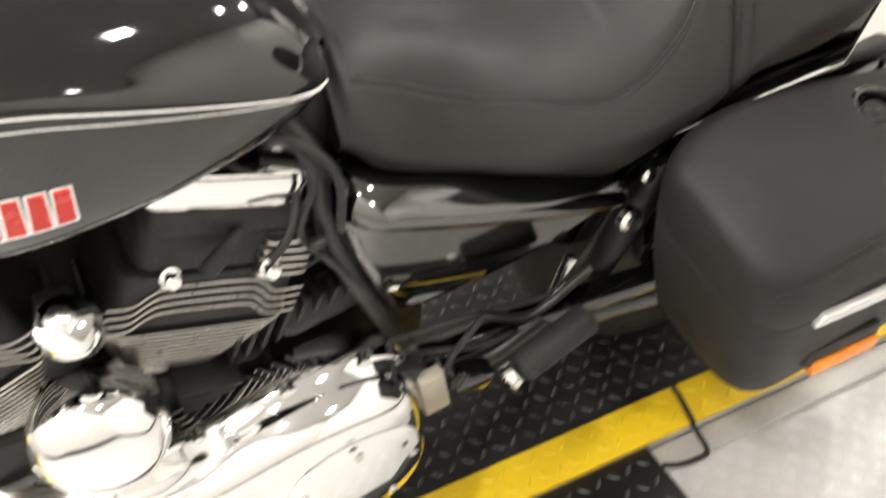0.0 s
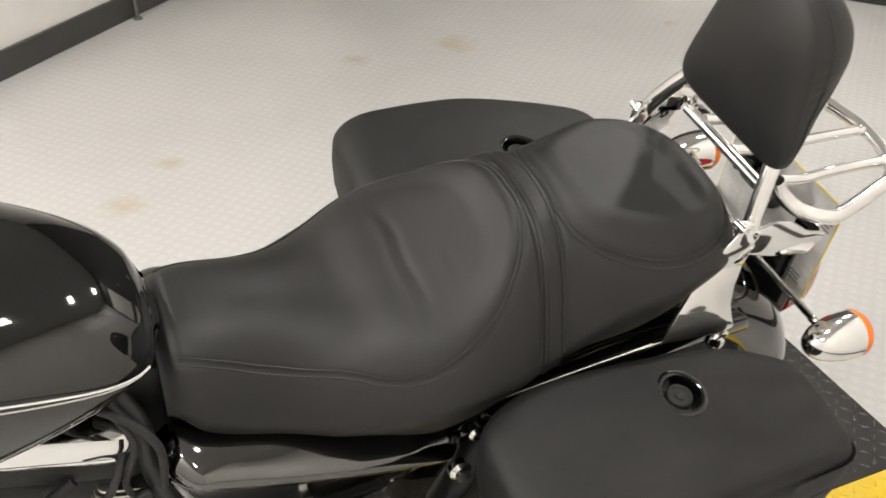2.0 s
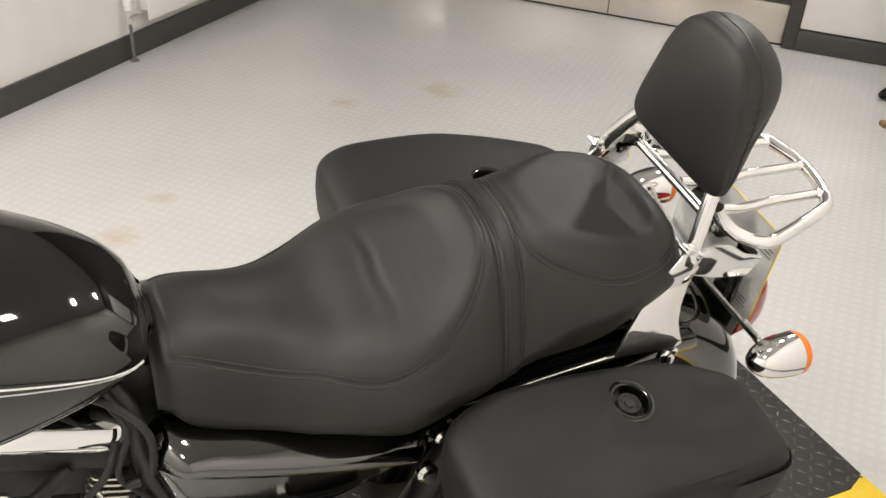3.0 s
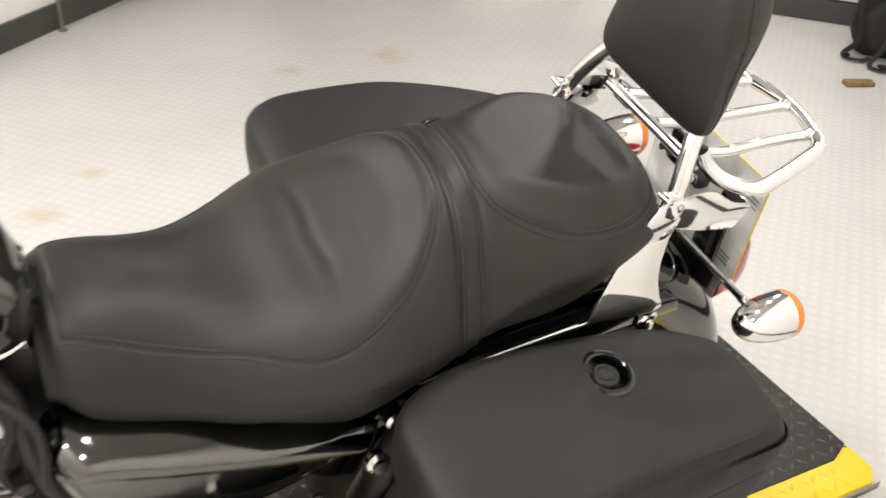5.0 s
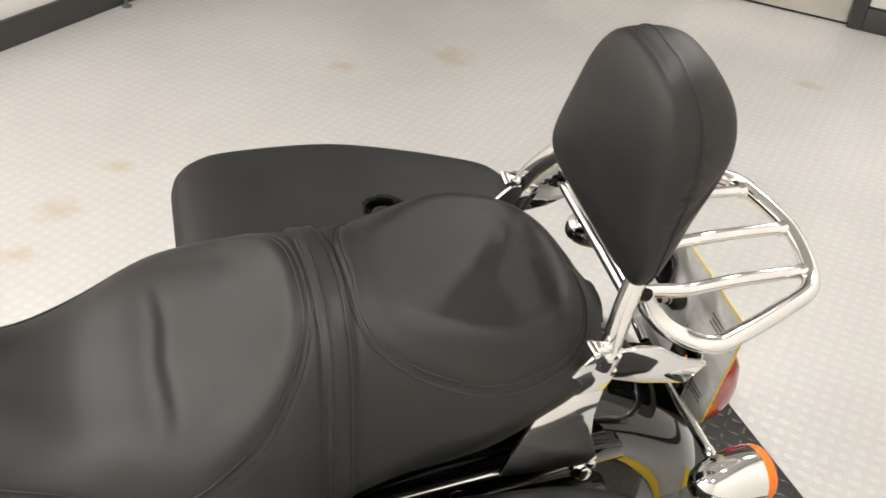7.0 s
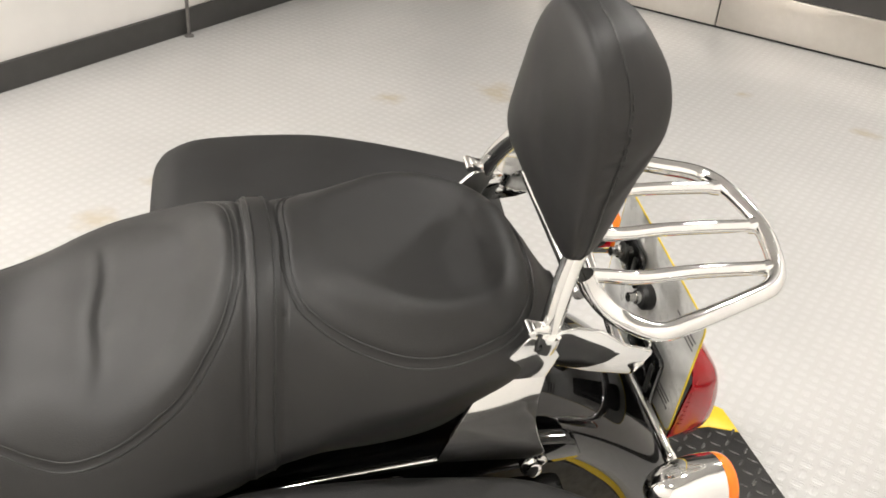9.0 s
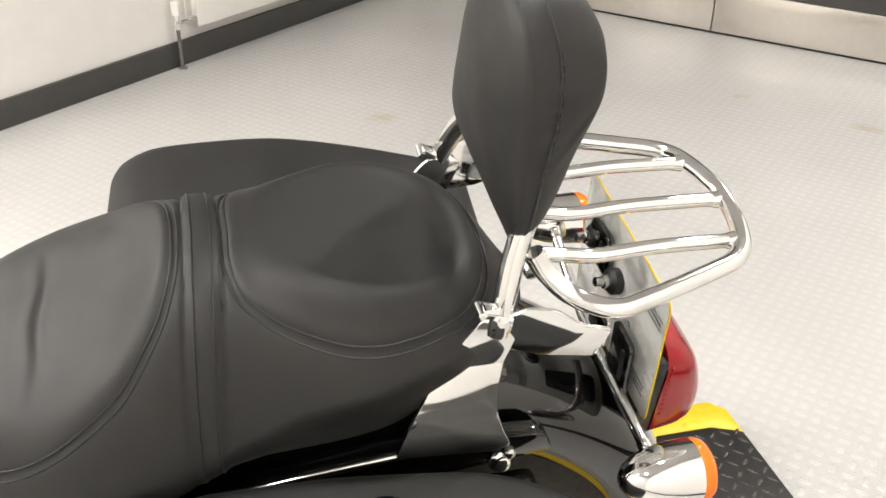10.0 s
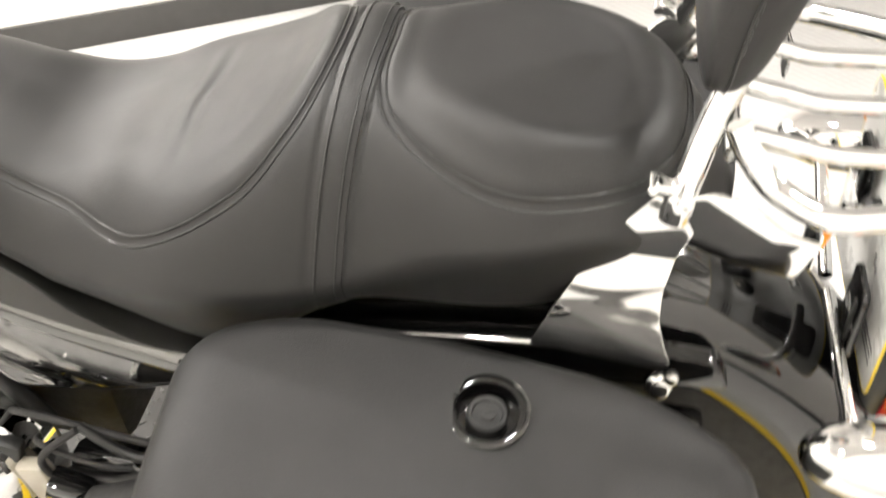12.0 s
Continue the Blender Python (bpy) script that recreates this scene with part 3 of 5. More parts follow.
LOW_W = [(-0.605, 0.080), (-0.57, 0.103), (-0.48, 0.122), (-0.38, 0.139), (-0.29, 0.147), (-0.20, 0.140), (-0.14, 0.133), (-0.05, 0.130), (0.03, 0.120), (0.07, 0.112), (0.10, 0.108), (0.14, 0.080), (0.165, 0.046), (0.182, 0.015)]
LOW_Z = [(-0.605, 0.775), (-0.56, 0.752), (-0.48, 0.722), (-0.4, 0.688), (-0.3, 0.648), (-0.25, 0.655), (-0.2, 0.688), (-0.14, 0.728), (-0.08, 0.738), (0.02, 0.742), (0.07, 0.765), (0.11, 0.802), (0.15, 0.812), (0.182, 0.805)]
MIDDLE = [(-1.1, -0.019), (-0.60, -0.0186), (-0.35, 0.008), (-0.1, 0.0), (0.15, -0.002)]
# the sewn outlines of the rider's and the passenger's panels: x and the distance from the middle line
RIDER_SEAM = [(-0.584, 0.068), (-0.557, 0.076), (-0.516, 0.085), (-0.467, 0.096), (-0.411, 0.115), (-0.362, 0.143), (-0.335, 0.156), (-0.308, 0.161), (-0.280, 0.158), (-0.250, 0.147), (-0.222, 0.132), (-0.199, 0.110), (-0.181, 0.084), (-0.170, 0.052), (-0.166, 0.018), (-0.166, 0.0)]
REAR_SEAM = [(-0.120, 0.0), (-0.121, 0.030), (-0.119, 0.055), (-0.112, 0.076), (-0.100, 0.089), (-0.080, 0.104), (-0.048, 0.121), (-0.014, 0.134), (0.020, 0.137), (0.058, 0.129), (0.085, 0.117), (0.104, 0.101), (0.120, 0.077), (0.130, 0.048), (0.134, 0.018), (0.134, 0.0)]


def smooth(a, b, v):
    f = np.clip((v - a) / (b - a), 0.0, 1.0)
    return f * f * (3 - 2 * f)


def inside(outline, x, y):
    """How far points of the seat lie inside a panel's sewn outline; minus outside."""
    line = np.vstack([[(outline[0][0], 0.0)], spline(outline, 120)]) if outline[0][1] else spline(outline, 120)
    x, y = np.asarray(x, float).ravel(), np.abs(np.asarray(y, float)).ravel()
    a, d = line[:-1], np.diff(line, axis=0)
    px, py = x[:, None] - a[None, :, 0], y[:, None] - a[None, :, 1]
    f = np.clip((px * d[:, 0] + py * d[:, 1]) / ((d**2).sum(1) + 1e-12), 0, 1)
    far = np.hypot(px - f * d[:, 0], py - f * d[:, 1]).min(1)
    width = np.interp(x, *zip(*sorted((p, q) for p, q in line)), left=0.0, right=0.0)
    return np.where(y < width, far, -far)


def seat_relief(x, y):
    """What the padding and the sewing add to the seat's height: grooves along the seams, plump edges, dished panels, folds."""
    x, y = np.asarray(x, float).ravel(), np.asarray(y, float).ravel()
    rider, rear = inside(RIDER_SEAM, x, y), inside(REAR_SEAM, x, y)
    out = -0.0022 * np.exp(-((rider / 0.0035) ** 2)) - 0.0024 * np.exp(-((rear / 0.0035) ** 2))
    out += 0.0022 * np.exp(-(((rider - 0.012) / 0.008) ** 2)) * smooth(-0.30, -0.20, x)
    out -= 0.0075 * smooth(0.014, 0.050, rider) * smooth(-0.34, -0.25, x) + 0.004 * smooth(0.03, 0.10, rider) * smooth(-0.25, -0.33, x)
    out += 0.0018 * np.exp(-(((rear - 0.010) / 0.008) ** 2))
    # the passenger's panel is a shallow dish within its plump edge
    mid = np.array([along(SEAT_TOP, q) for q in x])
    full, wide, low = (np.array([along(t, q) for q in x]) for t in (SEAT_FULL, SIDE_W, SIDE_Z))
    plain = mid - (mid - low) * np.minimum(np.abs(y) / wide, 1.0) ** full
    dish = 0.9140 - 0.09 * x - 0.45 * np.clip(x + 0.02, 0, None) ** 2 + 0.25 * y * y
    out += (dish - plain) * smooth(0.010, 0.055, rear)
    for at, lean, deep, wide, y0, reach in ((-0.298, 0.012, 0.0021, 0.0070, -0.018, 0.100), (-0.255, 0.10, 0.0003, 0.005, -0.060, 0.035)):
        off = x - at - lean * (y - y0) - 0.002 * np.sin(60 * y)
        ends = np.clip(1 - ((y - y0) / reach) ** 2, 0, 1)
        out += deep * ends * (-np.exp(-((off / wide) ** 2)) + 0.7 * np.exp(-(((off + 1.7 * wide) / wide) ** 2)))
    bow = np.interp(np.abs(y), *zip(*BAND_BOW))
    for edge in (-0.158, -0.124):      # the gaps before and behind the strap
        out -= 0.0035 * np.exp(-(((x - edge - bow) / 0.0028) ** 2))
    return out


BAND_BOW = [(0.0, 0.0), (0.04, -0.001), (0.08, -0.003), (0.125, -0.008), (0.16, -0.011)]


def seat_section(x, s, lift=0.0):
    """A point of the seat without its relief: s from 0 on the middle line over the top to 1 at the lower edge, to the left side; minus for the right side."""
    hand = -1 if s >= 0 else 1
    s = abs(s)
    top, wide, zs = along(SEAT_TOP, x), along(SIDE_W, x), along(SIDE_Z, x)
    full = along(SEAT_FULL, x)
    if s <= 0.75:
        u = s / 0.75
        u = u * (1.25 - 0.25 * u * u)
        y, z = wide * u, top - (top - zs) * u**full
        slope = (top - zs) * full * u ** (full - 1) / wide
    else:
        f = (s - 0.75) / 0.25
        lw, lz = along(LOW_W, x), along(LOW_Z, x)
        slope = (top - zs) * full / wide
        k = min(0.012, 0.45 * (zs - lz) / slope)
        bx, bz = wide + k, zs - slope * k
        y = (1 - f) ** 2 * wide + 2 * f * (1 - f) * bx + f * f * lw
        z = (1 - f) ** 2 * zs + 2 * f * (1 - f) * bz + f * f * lz
        slope = slope * (1 - f) + 4.0
    if lift:
        long = math.hypot(1.0, slope)
        y, z = y + lift * slope / long, z + lift / long
    return Vector((x, hand * y + along(MIDDLE, x), z))


def seat_over(x, off, lift=0.0):
    """The point of the seat's top at x and a signed distance from the middle line, with its relief; off grows to the right side."""
    top, wide, zs, full = along(SEAT_TOP, x), along(SIDE_W, x), along(SIDE_Z, x), along(SEAT_FULL, x)
    u = min(abs(off) / wide, 1.0)
    slope = (top - zs) * full * u ** (full - 1) / wide
    long = math.hypot(1.0, slope)
    z = top - (top - zs) * u**full + float(seat_relief([x], [off])[0])
    return Vector((x, off + along(MIDDLE, x) + math.copysign(lift * slope / long, off), z + lift / long))


def lofted(name, xs, ss, material, parent, label=""):
    verts = [seat_section(x, s) for x in xs for s in ss]
    relief = seat_relief([p.x for p in verts], [p.y - along(MIDDLE, p.x) for p in verts])
    n = len(ss)
    keep = np.tile(1 - smooth(0.70, 0.80, np.abs(ss)), len(xs))
    for p, add in zip(verts, relief * keep):
        p.z += float(add)
    faces = grid_faces(len(xs), n, False)
    base = len(verts)
    for x in xs:      # the flat underside
        a, b = seat_section(x, ss[0]), seat_section(x, ss[-1])
        verts += [Vector((x, a.y * 0.8, a.z - 0.002)), Vector((x, b.y * 0.8, b.z - 0.002))]
    for i in range(len(xs) - 1):
        p, q = base + 2 * i, base + 2 * i + 2
        faces += [(p, p + 1, q + 1, q), (i * n, p, q, (i + 1) * n), (i * n + n - 1, (i + 1) * n + n - 1, q + 1, p + 1)]
    for i, b in ((0, base), (len(xs) - 1, base + 2 * (len(xs) - 1))):
        faces.append(tuple(range(i * n, i * n + n)) + (b + 1, b))
    return obj(name, verts, faces, material, parent, label, sharp=60)


seat = lofted("seat", list(np.linspace(-0.605, -0.585, 8)) + list(np.linspace(-0.582, 0.165, 300)) + list(np.linspace(0.1665, 0.182, 10)), np.linspace(-1, 1, 181), LEATHER, bike, "black leather two-up seat")


def seam(outline, name="stitched_seam", radius=0.0011, gap=0.0062):
    """Twin rows of stitching beside a sewn outline, on both hands of the seat."""
    line = spline(outline, 90)
    step = np.gradient(line, axis=0)
    step /= np.linalg.norm(step, axis=1)[:, None]
    for off in (-0.5, 0.5):
        half = line + np.stack([-step[:, 1], step[:, 0]], 1) * off * gap
        half[:, 1] = np.maximum(half[:, 1], 0.0)
        path = [(x, -y) for x, y in half] + [(x, y) for x, y in half[::-1]][1:]
        tube(name, [seat_over(x, y, 0.0004) for x, y in path], radius, THREAD, seat, "dark stitched seam", segs=6)


seam(RIDER_SEAM)
seam(REAR_SEAM)


def seat_band():
    xs, ss = np.linspace(-0.1555, -0.1265, 7), np.linspace(-0.97, 0.97, 81)
    bow = lambda p: float(np.interp(abs(p.y), *zip(*BAND_BOW)))  # noqa: E731
    at = lambda x, s, lift: seat_section(x + bow(seat_section(x, s)), s, lift)  # noqa: E731
    rise = [0.0012, 0.0028, 0.0034, 0.0036, 0.0034, 0.0028, 0.0012]
    verts = [at(x, s, h) for x, h in zip(xs, rise) for s in ss] + [at(x, s, -0.004) for x in (xs[0], xs[-1]) for s in ss]
    n = len(ss)
    faces = grid_faces(7, n)
    for j in range(n - 1):
        faces += [(j, j + 1, 7 * n + j + 1, 7 * n + j), (6 * n + j, 6 * n + j + 1, 8 * n + j + 1, 8 * n + j)]
    band = obj("grab_strap", verts, faces, LEATHER, bike, "black leather strap across the seat", sharp=50)
    for x in (-0.1500, -0.1320):
        tube("stitching", [at(x, s, 0.0036) for s in np.linspace(-0.95, 0.95, 70)], 0.0009, THREAD, band, segs=6)


seat_band()


# fuel tank
def tank_section(x):
    """Half width, top, widest height, and lower edge of the tank at x."""
    w = along([(-1.16, 0.02), (-1.12, 0.08), (-1.02, 0.128), (-0.90, 0.146), (-0.80, 0.142), (-0.70, 0.126), (-0.645, 0.108), (-0.612, 0.080), (-0.598, 0.04)], x)
    top = along([(-1.16, 0.93), (-1.1, 0.985), (-1.0, 1.022), (-0.88, 1.018), (-0.78, 0.998), (-0.70, 0.970), (-0.645, 0.936), (-0.612, 0.902), (-0.598, 0.880)], x)
    mid = along([(-1.16, 0.92), (-1.0, 0.985), (-0.87, 0.972), (-0.80, 0.950), (-0.70, 0.911), (-0.62, 0.876), (-0.598, 0.868)], x)
    low = along([(-1.16, 0.90), (-1.08, 0.865), (-0.95, 0.835), (-0.80, 0.838), (-0.70, 0.848), (-0.64, 0.856), (-0.598, 0.860)], x)
    return w, top, mid, low


def tank_point(x, s, lift=0.0):
    w, top, mid, low = tank_section(x)
    hand = -1 if s >= 0 else 1
    s = abs(s)
    keys = [(-0.5 * w, top - 0.01), (0, top), (0.55 * w, top - 0.17 * (top - mid)), (0.9 * w, mid + 0.42 * (top - mid)), (w + 0.003, mid), (1.0 * w, low + 0.014), (0.86 * w, low), (0.5 * w, low)]
    t = 1 + s * 5
    i = min(int(t), 5)
    f = t - i
    a, b, c, d = (np.array(keys[k]) for k in (i - 1, i, i + 1, i + 2))
    y, z = 0.5 * (2 * b + (c - a) * f + (2 * a - 5 * b + 4 * c - d) * f**2 + (3 * b - a - 3 * c + d) * f**3)
    return Vector((x, hand * (y + lift * min(1, s * 2)) + along(MIDDLE, x), z + lift * (1 - s)))


xs = list(np.linspace(-1.16, -0.66, 34)) + list(np.linspace(-0.65, -0.598, 16))
ss = np.linspace(-1, 1, 61)
verts = [tank_point(x, s) for x in xs for s in ss]
tank = obj("fuel_tank", verts, grid_faces(len(xs), 61, True) + [tuple(range(61)), tuple(range(61 * (len(xs) - 1), 61 * len(xs)))], GLOSS, bike, "gloss black fuel tank", sharp=70)
for side in (-1, 1):
    for ds, r in ((0.0, 0.0016), (0.028, 0.0012)):
        tube("pinstripe", [tank_point(x, side * (0.592 + ds), 0.0004) for x in np.linspace(-1.10, -0.615, 40)], r, SILVER, tank, "silver pinstripe", segs=6, flat=0.5)
    # a red and silver badge of block shapes, low on the side
    for k in range(10):
        x = -1.024 + 0.0185 * k
        for grow, lift, mat, word in ((0.0018, 0.001, CHROME, "silver badge outline"), (0.0, 0.0022, RED_PAINT, "red badge shape")):
            q = [tank_point(x - grow, side * (0.715 - grow * 3), lift), tank_point(x + 0.0125 + grow, side * (0.715 - grow * 3), lift), tank_point(x + 0.0105 + grow, side * (0.770 + grow * 3), lift), tank_point(x - 0.004 - grow, side * (0.770 + grow * 3), lift)]
            base = [v + Vector((0, side * 0.003, 0)) for v in q]
            obj("badge", q + base, [(0, 1, 2, 3), (7, 6, 5, 4), (0, 4, 5, 1), (1, 5, 6, 2), (2, 6, 7, 3), (3, 7, 4, 0)], mat, tank, word, smooth=False)

# console down the middle of the tank, with a textured tail
verts = []
cons = np.linspace(-1.05, -0.592, 40)
for x in cons:
    w = along([(-1.05, 0.02), (-0.95, 0.038), (-0.75, 0.036), (-0.66, 0.032), (-0.60, 0.028), (-0.592, 0.026)], x)
    z = along([(-1.05, 1.006), (-0.90, 1.014), (-0.78, 1.000), (-0.70, 0.977), (-0.645, 0.944), (-0.61, 0.908), (-0.592, 0.875)], x)
    for k in range(13):
        a = math.pi * k / 12
        verts.append((x, -w * math.cos(a) + along(MIDDLE, x), z - 0.026 + 0.018 * math.sin(a) ** 0.6))
obj("console", verts, grid_faces(len(cons), 13) + [tuple(range(13)), tuple(range(13 * 39, 13 * 40))], GLOSS, bike, "gloss black tank console", sharp=70)


# side cover under the seat, both sides
def side_cover(side):
    """A nearly flat cover with a fat roll along its upper edge."""
    outline = spline([(-0.622, 0.728), (-0.600, 0.763), (-0.52, 0.738), (-0.40, 0.694), (-0.29, 0.656), (-0.243, 0.625), (-0.28, 0.592), (-0.37, 0.552), (-0.47, 0.520), (-0.54, 0.512), (-0.585, 0.590), (-0.615, 0.68)], 90, closed=True)
    c = np.array([-0.45, 0.645])
    verts, rings = [], 26
    for i in range(rings):
        f = 1 - i / (rings - 1)
        for x, z in c + (outline - c) * (0.02 + 0.98 * f):
            below = 0.763 - 0.35 * (x + 0.60) - z            # distance under the upper edge
            roll = 0.020 * math.sqrt(max(0.0, 1 - ((below - 0.020) / 0.022) ** 2)) if abs(below - 0.020) < 0.022 else 0.0
            edge = min(1.0, (1 - f) * 14) ** 0.5
            belly = 0.016 * (1 - ((x + 0.46) / 0.24) ** 2) - 0.09 * max(0.0, below - 0.045) - 1.5 * max(0.0, below - 0.105) ** 2
            verts.append((x, side * ((0.134 if side < 0 else 0.112) + 0.012 * edge + roll * min(1.0, (1 - f) * 6) + belly * min(1.0, (1 - f) * 8)), z))
    base = len(verts)
    verts += [(x, side * (0.10 if side < 0 else 0.09), z) for x, z in outline]
    n = len(outline)
    faces = grid_faces(rings, n, True) + [tuple(range((rings - 1) * n, rings * n))]
    faces += [(k, (k + 1) % n, base + (k + 1) % n, base + k) for k in range(n)] + [tuple(range(base, base + n))]
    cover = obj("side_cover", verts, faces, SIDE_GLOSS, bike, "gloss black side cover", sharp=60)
    slab("badge", rounded([(-0.350, 0.634), (-0.322, 0.630), (-0.322, 0.636), (-0.350, 0.641)], 0.002, 3), 0.002, upright(-0.158) if side < 0 else upright(0.138), RED_PAINT, cover, "small red badge")


side_cover(-1)
side_cover(1)


# panniers
def evenly(points, count):
    """A closed outline as points at even steps along it."""
    p = np.array(list(points) + [points[0]])
    run = np.concatenate([[0], np.cumsum(np.linalg.norm(np.diff(p, axis=0), axis=1))])
    at = np.linspace(0, run[-1], count, endpoint=False)
    return list(zip(np.interp(at, run, p[:, 0]), np.interp(at, run, p[:, 1])))


def bag_ring(side, f):
    """The outline of a pannier at height f from 0 at the floor of the bag to 1 on the lid."""
    z = 0.42 + (0.735 - 0.42) * f
    inner, outer = 0.165 + 0.004 * (1 - f), 0.378 + 0.012 * math.sin(math.pi * f) - 0.008 * (1 - f) ** 2
    front, rear = (-0.276 if side < 0 else -0.272) + 0.075 * (1 - f) ** 1.7, 0.225 - 0.01 * (1 - f)
    outer += 0.025 if side > 0 else 0.012
    pts = rounded([(front, inner + 0.03), (front + 0.08, inner - 0.004), (0.13, inner + 0.004), (rear, inner + 0.05), (rear + 0.012, outer - 0.03), (front + 0.01, outer)], [0.05, 0.06, 0.06, 0.03, 0.042, 0.06], 6)
    return [(x, side * y, z) for x, y in evenly(pts, 120)]


def lid_height(x, y):
    """The lid falls to the rear and to the outside, and is a little crowned."""
    soft = lambda u, r=0.03: 0.5 * (u + math.sqrt(u * u + r * r))  # noqa: E731
    lean = 0.13 if y < 0 else 0.02
    z = 0.746 - 0.16 * soft(x + 0.04) - lean * soft(abs(y) - 0.235) - 1.0 * soft(abs(y) - 0.32, 0.02) ** 2 - 0.10 * soft(-x - 0.2)
    return z + (0.004 + 0.016 * (1 - ((x + 0.05) / 0.22) ** 2) if y > 0 else 0.0)


def pannier(side):
    n = len(bag_ring(side, 0))
    seam_f = 0.66
    levels = [0.0, 0.02, 0.06, 0.2, 0.35, 0.5, 0.6, seam_f - 0.01]
    verts = []
    for f in levels:
        ring = bag_ring(side, f)
        shrink = 1 - 0.06 * max(0.0, 1 - f / 0.06)
        verts += [(0 + (x) * shrink, side * 0.28 + (y - side * 0.28) * shrink, z - 0.03 * (x + 0.05)) for x, y, z in ring]
    faces = grid_faces(len(levels), n, True) + [tuple(range(n))[::-1], tuple(range((len(levels) - 1) * n, len(levels) * n))]
    body = obj("pannier", verts, faces, BAG, bike, "black leather-look hard pannier", sharp=50)
    # lid: skirt, rolled edge and crowned top
    verts, rows = [], 0
    for f, inset in ((seam_f, 0.0), (seam_f + 0.012, -0.001), (0.74, -0.001), (0.82, -0.001)):
        verts += [(x + 0.0, y + side * -inset * (1 if abs(y) > 0.28 else -1), z - 0.03 * (x + 0.05)) for x, y, z in bag_ring(side, f)]
        rows += 1
    for shrink, drop in ((0.995, 0.026), (0.985, 0.016), (0.965, 0.009), (0.93, 0.004), (0.88, 0.0012), *((0.84 - 0.03 * k, 0.0) for k in range(27))):
        cx, cy = -0.02, side * 0.285
        for x, y, z in bag_ring(side, 0.9):
            x2, y2 = cx + (x - cx) * shrink, cy + (y - cy) * shrink
            verts.append((x2, y2, lid_height(x2, y2) - drop))
        rows += 1
    lx, ly = 0.0, side * 0.236
    faces = grid_faces(rows, n, True) + [tuple(range(n))[::-1], tuple(range((rows - 1) * n, rows * n))]
    well = {i for i, v in enumerate(verts) if v[2] > 0.66 and math.hypot(v[0] - lx, v[1] - ly) < 0.0315}
    faces = [f for f in faces if not well.issuperset(f)]
    lid = obj("lid", verts, faces, BAG, body, "black leather-look pannier lid", sharp=50)
    ring = [Vector((x, y, z - 0.03 * (x + 0.05))) for x, y, z in bag_ring(side, seam_f - 0.005)]
    tube("lid_joint", ring + ring[:1], 0.0012, THREAD, body, "dark joint under the lid", segs=6)
    # latch
    lz = lid_height(lx, ly)
    up = Vector((0.02, side * 0.06, 1)).normalized()
    latch = lathe("latch", [(-0.016, 0.0345), (0.0006, 0.0345), (0.0022, 0.0325), (0.0026, 0.0290), (0.0016, 0.0262), (-0.004, 0.0246), (-0.016, 0.0240), (-0.017, 0.002)], (lx, ly, lz), up, GLOSS, lid, "round black lid latch", segs=40)
    lathe("knob", [(-0.016, 0.0175), (-0.0050, 0.0170), (-0.0036, 0.0155), (-0.0040, 0.0130), (-0.0056, 0.0118), (-0.0056, 0.003)], (lx, ly, lz), up, ENGINE, latch, "dull black knob", segs=30)
    lathe("key_barrel", [(-0.006, 0.0072), (-0.0032, 0.0072), (-0.0026, 0.0060), (-0.0026, 0.002)], (lx, ly, lz), up, RUBBER, latch, "dull key barrel", segs=18)
    box("key_slot", (0.009, 0.0014, 0.001), Matrix.Translation(Vector((lx, ly, lz)) - up * 0.0022) @ pose(0, 0, 0, 0, 0, 25), THREAD, latch, bevel=0)
    if side < 0:                         # the vinyl is pinched into a fine welt along the outer edge of this lid
        tube("welt", [(-0.247, -0.3800, 0.6905), (-0.226, -0.3850, 0.7035), (-0.195, -0.3842, 0.7125), (-0.110, -0.3760, 0.7203), (0.020, -0.3660, 0.7140), (0.130, -0.3588, 0.6987), (0.175, -0.3540, 0.6925)], 0.0014, BAG, lid, smooth_path=50, segs=8)
    # reflector strip and amber marker on the outside
    m = upright(-0.394) if side < 0 else Matrix(((-1, 0, 0, 0.0), (0, 0, 1, 0.405), (0, 1, 0, 0), (0, 0, 0, 1)))
    flip = 1 if side < 0 else -1
    slab("reflector_strip", rounded([(flip * -0.185, 0.626), (flip * -0.055, 0.624), (flip * -0.045, 0.632), (flip * -0.055, 0.642), (flip * -0.175, 0.644)][::flip], 0.006, 4), 0.010, m, REFLECTOR, body, "silver reflector strip", bevel=0.003)
    box("side_marker", (0.105, 0.016, 0.022), pose(-0.065, side * 0.394, 0.490, side * 12, 0, 0), AMBER_REFLECTOR, body, "amber side marker", bevel=0.003)
    box("marker_holder", (0.115, 0.016, 0.030), pose(-0.068, side * 0.386, 0.505, side * 12, 0, 0), SATIN, body, bevel=0.004)


pannier(-1)
pannier(1)


# rear mudguard and wheel
FENDER_C, FENDER_R = (0.02, 0.40), 0.372


def fender_radius(a):
    return FENDER_R + 0.055 * max(0.0, (radians(75) - a) / radians(75)) ** 1.5


